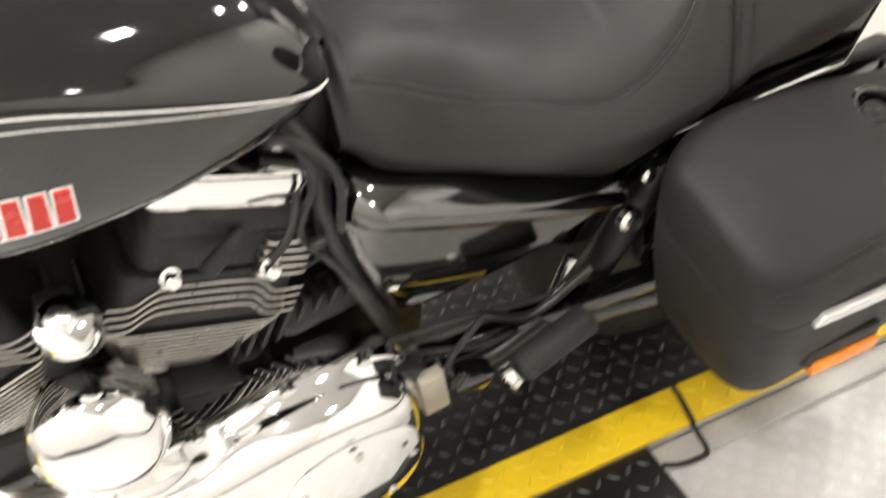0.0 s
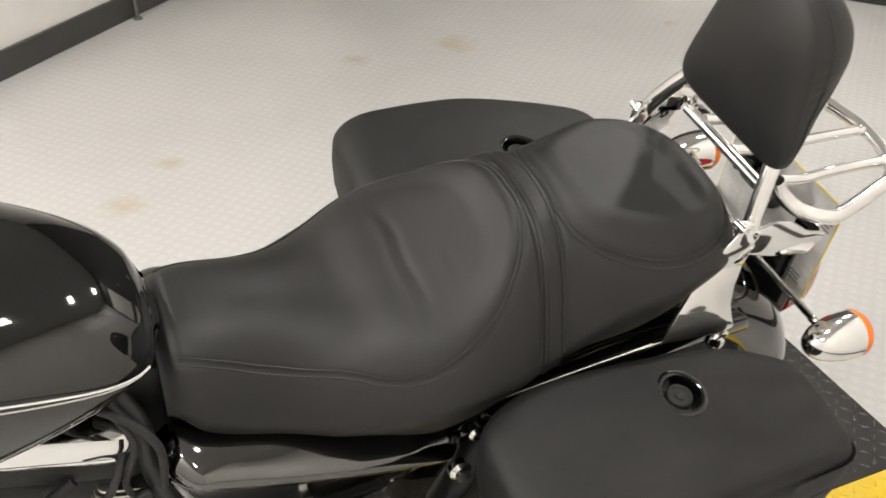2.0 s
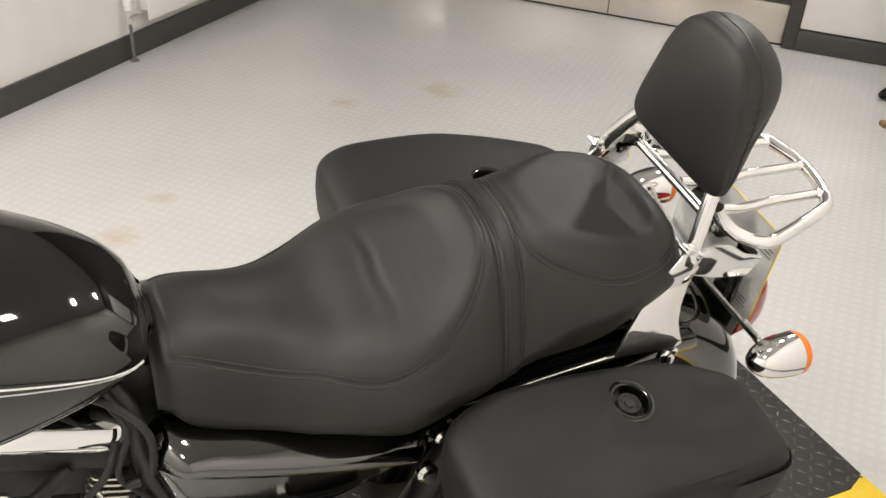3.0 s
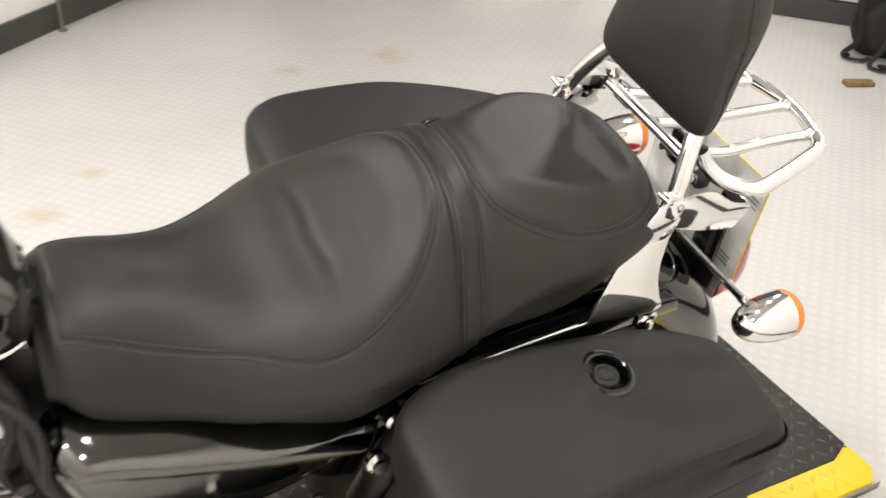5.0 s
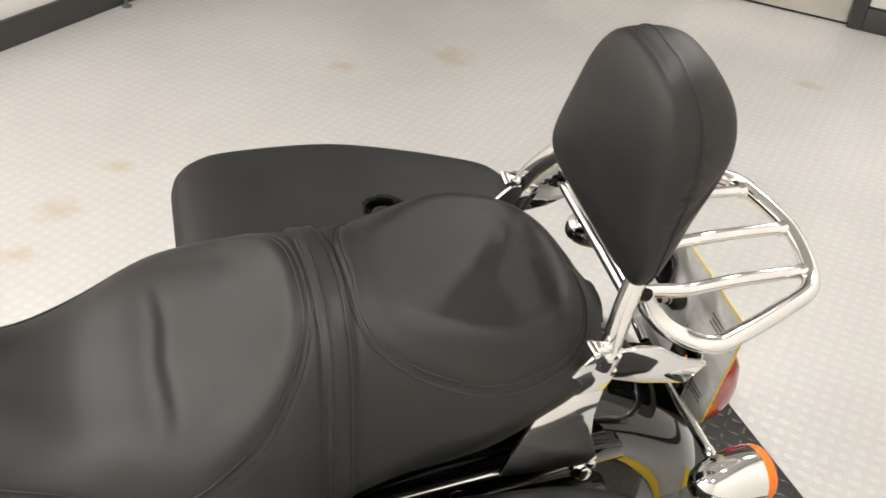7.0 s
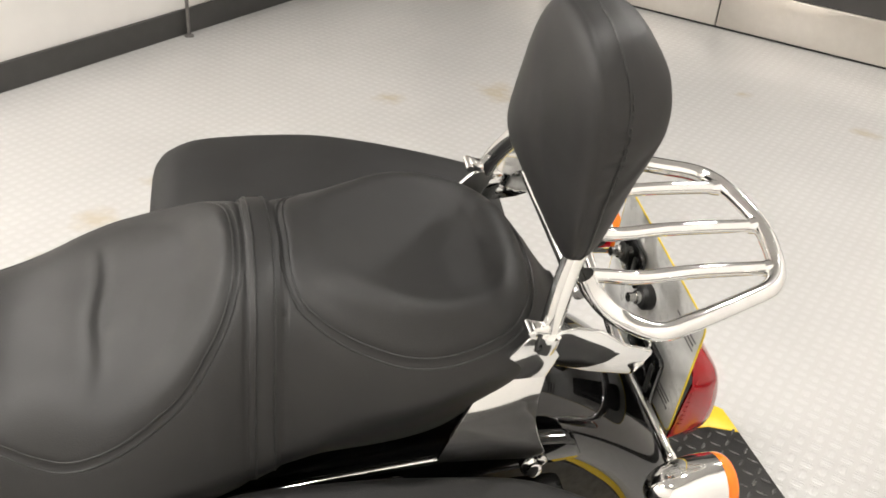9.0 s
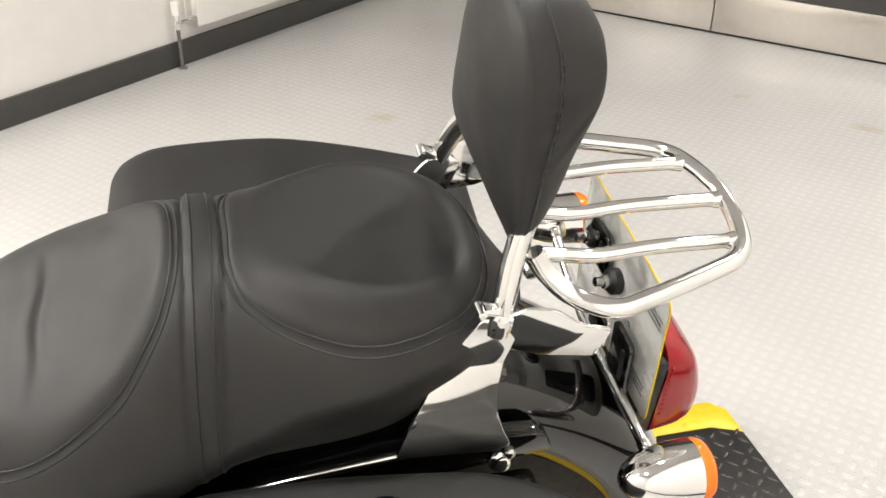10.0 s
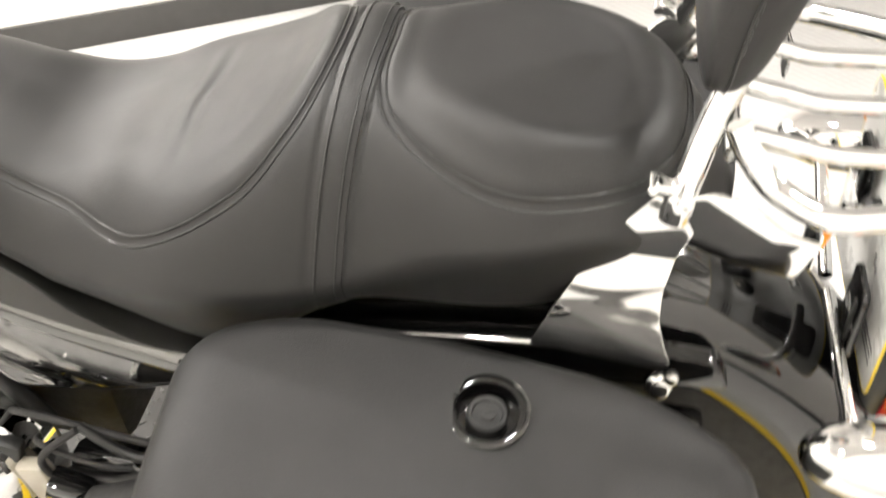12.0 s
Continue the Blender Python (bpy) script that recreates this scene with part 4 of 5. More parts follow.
def fender():
    verts, n, arc = [], 29, 48
    angles = [radians(165 - 152 * i / (arc - 1)) for i in range(arc)]
    for thick in (0.0, -0.004):
        for a in angles:
            for k in range(n):
                b = math.pi * k / (n - 1)
                r = fender_radius(a) + thick - 0.092 * (1 - math.sin(b) ** 0.45)
                verts.append((FENDER_C[0] + r * math.cos(a), -0.108 * math.cos(b) * (1 + thick * 8), FENDER_C[1] + r * math.sin(a)))
    m = arc * n
    faces = grid_faces(arc, n) + [tuple(m + v for v in f[::-1]) for f in grid_faces(arc, n)]
    for i in range(arc - 1):
        for k in (0, n - 1):
            faces.append((i * n + k, (i + 1) * n + k, m + (i + 1) * n + k, m + i * n + k))
    for i in (0, arc - 1):
        faces += [(i * n + k, i * n + k + 1, m + i * n + k + 1, m + i * n + k) for k in range(n - 1)]
    guard = obj("rear_mudguard", verts, faces, GLOSS, bike, "gloss black rear mudguard", sharp=60)
    for side in (-1, 1):
        for drop, y in ((0.030, 0.0915), (0.037, 0.0955)):
            pts = [(FENDER_C[0] + (fender_radius(a) - drop) * math.cos(a), side * y, FENDER_C[1] + (fender_radius(a) - drop) * math.sin(a)) for a in np.linspace(radians(80), radians(14), 50)]
            tube("pinstripe", pts, 0.0011, SILVER, guard, "silver pinstripe along the mudguard", segs=6)


fender()
lathe("rear_wheel", [(-0.068, 0.235), (-0.072, 0.27), (-0.066, 0.30), (-0.045, 0.318), (0, 0.325), (0.045, 0.318), (0.066, 0.30), (0.072, 0.27), (0.068, 0.235)], (0.05, 0, 0.348), (0, 1, 0), RUBBER, bike, "black rear tyre", segs=64)
lathe("wheel_rim", [(-0.05, 0.05), (-0.045, 0.20), (-0.062, 0.232), (0.062, 0.232), (0.045, 0.20), (0.05, 0.05)], (0.05, 0, 0.348), (0, 1, 0), DULL, bike, "alloy rear wheel", segs=48)


# chrome side plates, luggage rack and backrest
def side_plate(side):
    """A polished plate folded across its upper third, with a docking clamp at the top."""
    fold, y0 = 0.829, 0.129
    lower = [(0.1315, fold), (0.127, 0.795), (0.129, 0.765), (0.138, 0.738), (0.146, 0.722), (0.13, 0.716), (0.024, 0.726), (0.042, 0.770), (0.0685, fold)]
    upper = [(0.0685, fold), (0.090, 0.866), (0.104, 0.886), (0.114, 0.893), (0.138, 0.892), (0.149, 0.884), (0.142, 0.862), (0.1315, fold)]
    hinge = lambda turn: Matrix.Translation((0, side * y0, fold)) @ Matrix.Rotation(radians(side * turn), 4, "X") @ Matrix.Translation((0, 0, -fold)) @ upright(0.0)  # noqa: E731
    plate = slab("side_plate", rounded(lower, [0, 0.006, 0.006, 0.006, 0.006, 0.006, 0.004, 0.006, 0], 3), 0.005, hinge(12), CHROME, bike, "polished chrome side plate", bevel=0.0012)
    slab("plate_tab", rounded(upper, [0, 0.006, 0.006, 0.006, 0.008, 0.006, 0.006, 0], 3), 0.005, hinge(4), CHROME, plate, bevel=0.0012)
    lathe("dome_nut", [(-0.006, 0.007), (0.003, 0.007), (0.006, 0.006), (0.008, 0.003)], (0.152, side * 0.140, 0.690), (0, side, 0.25), DULL, plate, "bright dome nut", segs=20)
    lathe("bolt_head", [(-0.004, 0.013), (0.002, 0.013), (0.004, 0.0115), (0.006, 0.0085), (0.010, 0.0085), (0.011, 0.007)], (0.143, side * 0.141, 0.678), (0.1, side, 0.35), CHROME, plate, "chrome bolt with washer", segs=24)
    clamp = box("clamp", (0.020, 0.014, 0.012), pose(0.112, side * 0.127, 0.897, 0, 20, 0), CHROME, plate, bevel=0.003)
    lathe("clamp_pin", [(-0.009, 0.0045), (0.009, 0.0045), (0.0105, 0.003)], (0.103, side * 0.127, 0.899), (0, side, 0.1), CHROME, clamp, segs=14)


side_plate(-1)
side_plate(1)

R_OUT, R_BAR = 0.0102, 0.0078
RACK_Z = 0.905
rim = [(0.155, -0.105, 0.945), (0.168, -0.112, 0.925), (0.190, -0.130, 0.909), (0.225, -0.150, RACK_Z), (0.265, -0.143, RACK_Z), (0.330, -0.122, RACK_Z), (0.376, -0.103, RACK_Z), (0.397, -0.070, RACK_Z), (0.408, -0.011, RACK_Z), (0.397, 0.048, RACK_Z), (0.376, 0.081, RACK_Z), (0.330, 0.100, RACK_Z), (0.265, 0.121, RACK_Z), (0.225, 0.128, RACK_Z), (0.190, 0.110, 0.909), (0.168, 0.095, 0.925), (0.155, 0.090, 0.945)]
rack = tube("luggage_rack", rim, R_OUT, CHROME, bike, "chrome tube luggage rack", smooth_path=120, segs=16)
for y, x1 in ((-0.077, 0.393), (-0.011, 0.408), (0.057, 0.393)):
    tube("rack_bar", [(0.166, y, 0.917), (0.20, y, 0.911), (0.236, y, RACK_Z), (0.30, y, RACK_Z + 0.003), (x1, y, RACK_Z)], R_BAR, CHROME, rack, smooth_path=24, segs=14)
    lathe("weld_bead", [(-0.005, 0.0079), (0, 0.0092), (0.005, 0.0098)], (x1 - 0.012, y, RACK_Z), (1, 0, 0), CHROME, rack, segs=16)
tube("cross_tube", [(0.158, -0.105, 0.918), (0.158, -0.011, 0.918), (0.158, 0.085, 0.918)], R_BAR, CHROME, rack, segs=14)


def rack_bracket(side):
    """The bent chrome plate that carries the rack, from the clamp back under the rim."""
    y0 = -0.011
    edge = [(0.118, 0.880), (0.150, 0.905), (0.175, 0.905), (0.205, 0.886), (0.232, 0.884), (0.222, 0.842), (0.175, 0.838), (0.140, 0.842), (0.118, 0.858)]
    slab("rack_bracket", rounded(edge, 0.006, 3), 0.004, Matrix.Translation((0.118, side * 0.121, 0)) @ Matrix.Rotation(radians(side * 15), 4, "Z") @ Matrix.Translation((-0.118, 0, 0.85)) @ Matrix.Rotation(radians(side * -5), 4, "X") @ Matrix.Translation((0, 0, -0.85)) @ upright(0.0 if side < 0 else 0.004), CHROME, rack, "polished chrome rack bracket", bevel=0.0015)
    slab("bracket_lip", rounded([(0.0, 0.0), (0.040, 0.0), (0.040, 0.030), (0.0, 0.036)], 0.004, 3), 0.003, pose(0.226, -0.146 if side < 0 else 0.106, 0.846, 90, 0, 90), CHROME, rack, bevel=0.001)


rack_bracket(-1)
rack_bracket(1)

bar = [(0.124, -0.125, 0.872), (0.129, -0.118, 0.905), (0.137, -0.106, 0.945), (0.148, -0.095, 0.985), (0.158, -0.088, 1.03), (0.162, -0.070, 1.08), (0.162, -0.011, 1.10), (0.162, 0.05, 1.08), (0.158, 0.068, 1.03), (0.148, 0.085, 0.985), (0.137, 0.106, 0.945), (0.129, 0.125, 0.905), (0.124, 0.135, 0.872)]
sissy = tube("backrest_frame", bar, 0.0112, CHROME, bike, "chrome tube backrest frame", smooth_path=90, segs=16)
for y in (-0.125, 0.135):
    lathe("foot_clip", [(-0.012, 0.013), (0, 0.0145), (0.01, 0.0135)], (0.124, y, 0.880), (0.1, 0, 1), CHROME, sissy, segs=18)


def backrest_pad():
    """A thick padded cushion: domed above, squarer below, thin at its lower edge and deepest at the middle."""
    verts, rows, cols = [], 61, 240
    y_mid, z_mid, half_z = -0.0179, 1.0756, 0.1063
    for i in range(rows):
        f = i / (rows - 1)
        shrink = along([(0, 0.55), (0.08, 0.80), (0.2, 0.93), (0.42, 1.0), (0.56, 1.0), (0.70, 0.97), (0.82, 0.875), (0.92, 0.68), (1.0, 0.16)], f)
        depth = along([(0, 1.0), (0.08, 0.99), (0.2, 0.93), (0.42, 0.68), (0.56, 0.46), (0.70, 0.25), (0.82, 0.115), (0.92, 0.02), (1.0, -0.07)], f)
        if f > 0.70:                     # the front face is one even dome
            s = math.cos(radians(79) * ((f - 0.70) / 0.30) ** 1.2)
            shrink, depth = 0.97 * s, 0.25 - 0.32 * math.sqrt(1 - s * s)
        back = min(1.0, max(0.0, depth))
        for k in range(cols):
            a = 2 * math.pi * (k + 0.5) / cols
            ca, sa = math.cos(a), math.sin(a)
            mix = 1 / (1 + math.exp(-8 * sa))
            power = 2.95 * mix + 6.0 * (1 - mix)
            r = (abs(ca) ** power + abs(sa) ** power) ** (-1 / power)
            u, v = r * ca, r * sa            # across, up
            y = y_mid + u * (0.1052 - 0.0233 * v) * shrink * (1 - 0.2276 * back) * (1 - 0.0142 * max(0.0, v) ** 2)
            z = z_mid + v * half_z * shrink - 0.0025 * back * max(v, 0.0)
            x = 0.1116 + 0.0947 * depth * along([(-1, 0.52), (-0.4, 0.69), (0.2, 0.98), (0.6, 1.0), (1, 0.855)], v * shrink) - 0.0315 * (z - z_mid)
            pucker = 0.0014 * noise.noise(Vector((u * shrink * 3, v * shrink * 5, f * 3))) * (1 - f) ** 0.5
            gather = math.exp(-((f - 0.57) / 0.075) ** 2) * math.exp(-((v - 0.15) / 0.42) ** 2) * (1 if u < 0 else 0.4)
            pucker += gather * (0.0011 * math.sin(44 * v + 2.5 * noise.noise(Vector((v * 4, 0.3, 1.7)))) + 0.0022 * noise.noise(Vector((v * 9, f * 7, 4.1))))
            # a slack fold that runs from the seam to the rear corner of the near side
            slack = (v + 0.18) - 1.1 * (0.55 - f)
            pucker += (0.0030 * math.exp(-(slack / 0.10) ** 2) - 0.0022 * math.exp(-((slack + 0.17) / 0.09) ** 2)) * math.exp(-((f - 0.36) / 0.15) ** 2) * (1 if u < -0.5 else 0)
            verts.append((x + pucker, y + pucker, z))
    faces = grid_faces(rows, cols, True) + [tuple(range(cols))[::-1], tuple(range((rows - 1) * cols, rows * cols))]
    pad = obj("backrest_pad", verts, faces, PAD, bike, "padded black vinyl backrest", sharp=70)
    row = 33
    ring = [Vector(verts[row * cols + k]) for k in range(cols)]
    c = sum(ring, Vector()) / cols
    ring = [p + (p - c).normalized() * 0.0002 for p in ring]
    tube("seam", ring + ring[:1], 0.0013, THREAD, pad, "stitched seam round the pad", segs=6, smooth_path=160)
    # short stitches beside the seam, on the near side
    for k in range(96, 140, 3):
        p, q = Vector(verts[(row - 1) * cols + k]), Vector(verts[(row - 1) * cols + k + 3])
        out = (p - c).normalized() * 0.0004
        tube("stitch", [p + out, p.lerp(q, 0.3) + out * 2, p.lerp(q, 0.6) + out], 0.0008, THREAD, pad, segs=5)


backrest_pad()


# number plate, tail lamp and indicators
plate = slab("number_plate", rounded([(-0.116, -0.097), (0.116, -0.097), (0.116, 0.097), (-0.116, 0.097)], 0.014, 5), 0.0022, pose(0.322, 0.008, 0.757, 90, 0, 90) @ pose(0, 0, 0, -4, 0, 0), PLATE_BACK, bike, "number plate seen from its pale plastic back", bevel=0.0005)
PLATE_M = pose(0.322, 0.008, 0.757, 90, 0, 90) @ pose(0, 0, 0, -4, 0, 0)
ring = [PLATE_M @ Vector((x, y, 0.0012)) for x, y in rounded([(-0.1165, -0.0975), (0.1165, -0.0975), (0.1165, 0.0975), (-0.1165, 0.0975)], 0.014, 5)]
tube("plate_edge", ring + ring[:1], 0.0013, PLATE_EDGE, plate, "yellow edge of the plate", segs=6)
for k, (bx, by, wide) in enumerate(((-0.085, 0.062, 0.05), (-0.085, 0.055, 0.044), (-0.085, 0.048, 0.048), (-0.078, -0.055, 0.045), (-0.078, -0.062, 0.04), (-0.078, -0.069, 0.046))):
    box("print_bar", (wide, 0.0022, 0.0006), PLATE_M @ pose(bx, by, -0.0004), INK, plate, "small grey bar of print", bevel=0)
tube("scratch", [PLATE_M @ Vector(p) for p in ((-0.045, -0.012, -0.0006), (-0.041, -0.006, -0.0008), (-0.036, -0.008, -0.0008), (-0.031, 0.002, -0.0006))], 0.0009, INK, plate, "dark scratch on the plate", segs=5)
for y0, z0, wide, tall in ((-0.052, 0.712, 0.050, 0.085), (0.057, 0.792, 0.055, 0.055)):
    bracket = slab("plate_bracket", rounded([(-wide / 2, -tall / 2), (wide / 2, -tall / 2), (wide / 2, tall / 2), (-wide / 2, tall / 2)], 0.010, 4), 0.007, pose(0.308, y0, z0, 90, 0, 90) @ pose(0, 0, 0, -4, 0, 0), GLOSS, plate, "black plastic plate bracket", bevel=0.002)
    slab("slot", rounded([(-wide * 0.08, -tall * 0.3), (wide * 0.08, -tall * 0.3), (wide * 0.08, tall * 0.3), (-wide * 0.08, tall * 0.3)], 0.004, 3), 0.004, pose(0.3065, y0 - wide * 0.22, z0, 90, 0, 90) @ pose(0, 0, 0, -4, 0, 0), SATIN, plate, "slot in the bracket", bevel=0.001)
for y0, z0 in ((0.008, 0.778), (0.077, 0.788)):
    boss = lathe("clamp_boss", [(0, 0.016), (0.010, 0.016), (0.014, 0.012)], (0.319, y0, z0), (-1, 0, 0.1), SATIN, plate, "black rubber boss", segs=18)
    lathe("bolt", [(0.012, 0.0085), (0.020, 0.0085), (0.021, 0.006), (0.030, 0.006)], (0.319, y0, z0), (-1, 0, 0.1), DULL, plate, "plain steel bolt", segs=12)


def tail_lamp():
    """A red lens: drawn to a point above, swollen to the rear below, flat underneath."""
    profile = spline([(0.372, 0.716), (0.396, 0.708), (0.424, 0.680), (0.440, 0.640), (0.447, 0.605), (0.445, 0.582), (0.432, 0.568), (0.372, 0.556)], 30)
    verts, cols = [], 17
    for j in range(cols):
        u = -1 + 2 * j / (cols - 1)
        s = max(0.05, 1 - abs(u) ** 5) ** 0.6
        for x, z in profile:
            verts.append((0.372 + (x - 0.372) * s, 0.066 * u, 0.635 + (z - 0.635) * (0.62 + 0.38 * s)))
    n = len(profile)
    faces = grid_faces(cols, n) + [tuple(range(n)), tuple(range((cols - 1) * n, cols * n))]
    faces += [(j * n, (j + 1) * n, (j + 1) * n + n - 1, j * n + n - 1) for j in range(cols - 1)]
    lamp = obj("tail_lamp", verts, faces, RED_LENS, bike, "deep red tail lamp lens", sharp=50)
    box("lamp_base", (0.03, 0.135, 0.15), pose(0.360, 0, 0.632), SATIN, lamp, "black lamp base", bevel=0.012)
    for k in range(10):
        z = 0.612 + 0.009 * k
        rear = 0.372 + 0.062 * min(1.0, (0.715 - z) / 0.09)
        tube("lens_rib", [(0.376, -0.0665, z), ((rear + 0.376) / 2, -0.060, z), (rear - 0.012, -0.047, z)], 0.0012, RED_LENS, lamp, segs=5)


tail_lamp()

# indicators
box("side_reflector", (0.010, 0.004, 0.030), pose(0.232, -0.128, 0.862, 0, 12, 0), AMBER_REFLECTOR, rack, "small amber reflector", bevel=0.001)


def indicator(side):
    c = Vector((0.305, -0.198, 0.688)) if side < 0 else Vector((0.309, 0.202, 0.712))
    stem = tube("indicator_stem", [(0.300, 0.012 * side, 0.690), ((0.300 + c.x) / 2 - 0.003, 0.095 * side, (c.z + 0.696) / 2), (c.x - 0.005, 0.172 * side, c.z + 0.006)], 0.0068, CHROME, bike, "chrome indicator stem", segs=14)
    lathe("stem_collar", [(0, 0.0078), (0.010, 0.0078), (0.012, 0.007)], (c.x - 0.0055, 0.158 * side, c.z + 0.006), (0.05, side, 0), CHROME, stem, segs=16)
    shell = lathe("indicator", [(-0.048, 0.004), (-0.046, 0.010), (-0.040, 0.0175), (-0.028, 0.025), (-0.010, 0.031), (0.012, 0.0345), (0.034, 0.0355), (0.036, 0.033)], c, (1, 0, -0.03), CHROME, bike, "chrome bullet indicator", segs=36)
    lathe("amber_lens", [(0.0345, 0.0352), (0.043, 0.0352), (0.049, 0.032), (0.055, 0.022), (0.058, 0.008)], c, (1, 0, -0.03), AMBER_LENS, shell, "amber lens", segs=36)


indicator(-1)
indicator(1)


# frame rail with bright trim between seat and panniers
for side in (-1, 1):
    rail = slab("frame_rail", rounded([(-0.255, 0.640), (-0.20, 0.676), (-0.10, 0.692), (0.03, 0.712), (0.12, 0.718), (0.19, 0.712), (0.205, 0.680), (0.03, 0.660), (-0.12, 0.650), (-0.25, 0.610)], 0.01, 4), 0.022, upright(-0.118 if side < 0 else 0.140), GLOSS, bike, "gloss black frame rail", bevel=0.006)
    tube("trim_strip", [(-0.200, side * 0.139, 0.680), (-0.13, side * 0.141, 0.694), (-0.05, side * 0.142, 0.706), (0.035, side * 0.142, 0.716), (0.060, side * 0.140, 0.717)], 0.0050, CHROME, rail, "bright trim strip", smooth_path=24, segs=10)
    for x in (-0.045, -0.012):
        lathe("screw", [(0, 0.008), (0.004, 0.008), (0.006, 0.005)], (x, side * 0.139, 0.680), (0, side, 0.3), DULL, rail, segs=14)
    lathe("seat_bolt", [(0, 0.011), (0.012, 0.011), (0.016, 0.007)], (-0.235, side * 0.146, 0.642), (0, side, 0.2), CHROME, rail, "chrome bolt", segs=16)
    for k in range(3):
        box("tab", (0.022, 0.008, 0.008), pose(-0.215 + 0.012 * k, side * 0.142, 0.655 - 0.012 * k, 0, 40, 0), DULL, rail, bevel=0.002)
# added blocks, mostly hidden: keep the yellow edge's reflection off the mudguard
for side in (-1, 1):
    box("reflection_block", (0.38, 0.040, 0.20), pose(0.005, side * 0.138, 0.53, 0, 0, 0), GLOSS, bike, "black block added behind the pannier to keep the yellow edge's reflection off the mudguard", bevel=0.012)
box("frame_gusset", (0.085, 0.13, 0.12), pose(-0.622, -0.012, 0.772, 0, 12, 0), SATIN, bike, "black frame gusset between tank and seat", bevel=0.012)
box("under_seat_tray", (0.46, 0.20, 0.10), pose(-0.37, 0, 0.68, 0, 12, 0), SATIN, bike, "black tray under the seat", bevel=0.01)


# ---- engine ----
def finned_cylinder(name, foot, lean, label):
    """A cylinder with black fins whose edges are machined bright, and its head."""
    m = Matrix.Translation(foot) @ Matrix.Rotation(radians(lean), 4, "Y")
    barrel = lathe(name, [(0.0, 0.052), (0.24, 0.052)], foot, m.to_3x3() @ Vector((0, 0, 1)), ENGINE, bike, label, segs=28)
    count = 14
    for k in range(count):
        f = k / (count - 1)
        hx, hy = 0.034 + 0.070 * f**0.62, 0.080 + 0.040 * f**0.62
        out = rounded([(-hx, -hy), (hx, -hy), (hx, hy), (-hx, hy)], 0.034, 5)
        z = 0.030 + 0.0093 * k
        slab("fin", out, 0.0024, m @ pose(0, 0, z), ENGINE, barrel, bevel=0)
        edge = [m @ Vector((x * 1.002, y * 1.002, z + 0.0012)) for x, y in out]
        tube("fin_edge", edge + edge[:1], 0.0014, FIN_EDGE, barrel, "machined bright fin edge", segs=5)
    return barrel, m


rear_cyl, rear_m = finned_cylinder("rear_cylinder", (-0.822, 0.0, 0.450), 20, "black finned rear cylinder with bright fin edges")
front_cyl, front_m = finned_cylinder("front_cylinder", (-0.93, 0.0, 0.455), -25, "black finned front cylinder with bright fin edges")
for cyl, m, hand in ((rear_cyl, rear_m, 1), (front_cyl, front_m, -1)):
    slab("cylinder_head", rounded([(-0.085, -0.114), (0.085, -0.114), (0.085, 0.114), (-0.085, 0.114)], 0.03, 5), 0.055, m @ pose(0, 0, 0.236), ENGINE, cyl, "black cylinder head", bevel=0.008)
    for k in range(5):
        for face in (-1, 1):
            slab("head_fin", rounded([(-0.03, -0.02), (0.03, -0.02), (0.03, 0.02), (-0.03, 0.02)], 0.008, 3), 0.0035, m @ pose(hand * 0.068, face * 0.106, 0.232 + 0.012 * k), FIN_EDGE, cyl, bevel=0)
    slab("rocker_box", rounded([(-0.085, -0.118), (0.095, -0.118), (0.095, 0.118), (-0.085, 0.118)], 0.028, 5), 0.04, m @ pose(0, 0, 0.292), ENGINE, cyl, "black rocker box", bevel=0.005)
    slab("rocker_cover", rounded([(-0.098, -0.132), (0.070, -0.132), (0.070, 0.132), (-0.098, 0.132)], 0.03, 6), 0.05, m @ pose(-0.006, 0, 0.333), CHROME, cyl, "polished chrome rocker cover", bevel=0.014)
    slab("head_base", rounded([(-0.100, -0.1165), (0.100, -0.1165), (0.100, 0.1165), (-0.100, 0.1165)], 0.032, 5), 0.078, m @ pose(0, 0, 0.157), ENGINE, cyl, "black cylinder head base", bevel=0.004)
    for k in range(4):      # fins that arch over the bolt bosses
        z = 0.184 + 0.0125 * k
        arch = [(-0.104, z - 0.026), (-0.078, z - 0.024), (-0.062, z - 0.008), (-0.042, z), (0.036, z), (0.056, z - 0.008), (0.072, z - 0.022), (0.104, z - 0.020)]
        tube("arched_fin", [m @ Vector((hand * x, -0.1185, q)) for x, q in arch], 0.0015, FIN_EDGE, cyl, "arched fin with a machined edge", smooth_path=30, segs=6)
    for bx in (-0.055, 0.047):
        lathe("head_bolt", [(0, 0.011), (0.010, 0.011), (0.011, 0.008), (0.022, 0.008), (0.024, 0.006)], m @ Vector((bx, -0.122, 0.246)), m.to_3x3() @ Vector((0, -1, 0.5)), CHROME, cyl, "chrome head bolt", segs=14)
    boot = lathe("spark_plug_boot", [(0, 0.008), (0.004, 0.0095), (0.030, 0.0095), (0.042, 0.008), (0.055, 0.006)], m @ Vector((-0.026, -0.140, 0.262)), m.to_3x3() @ Vector((0.55, 0.30, 0.6)), RUBBER, cyl, "grey rubber plug boot", segs=16)
    tube("plug_lead", [m @ Vector((0.026, -0.158, 0.294)), m @ Vector((0.04, -0.15, 0.33)), m @ Vector((0.05, -0.10, 0.38)), m @ Vector((0.05, -0.04, 0.40))], 0.0045, RUBBER, cyl, smooth_path=18, segs=8)

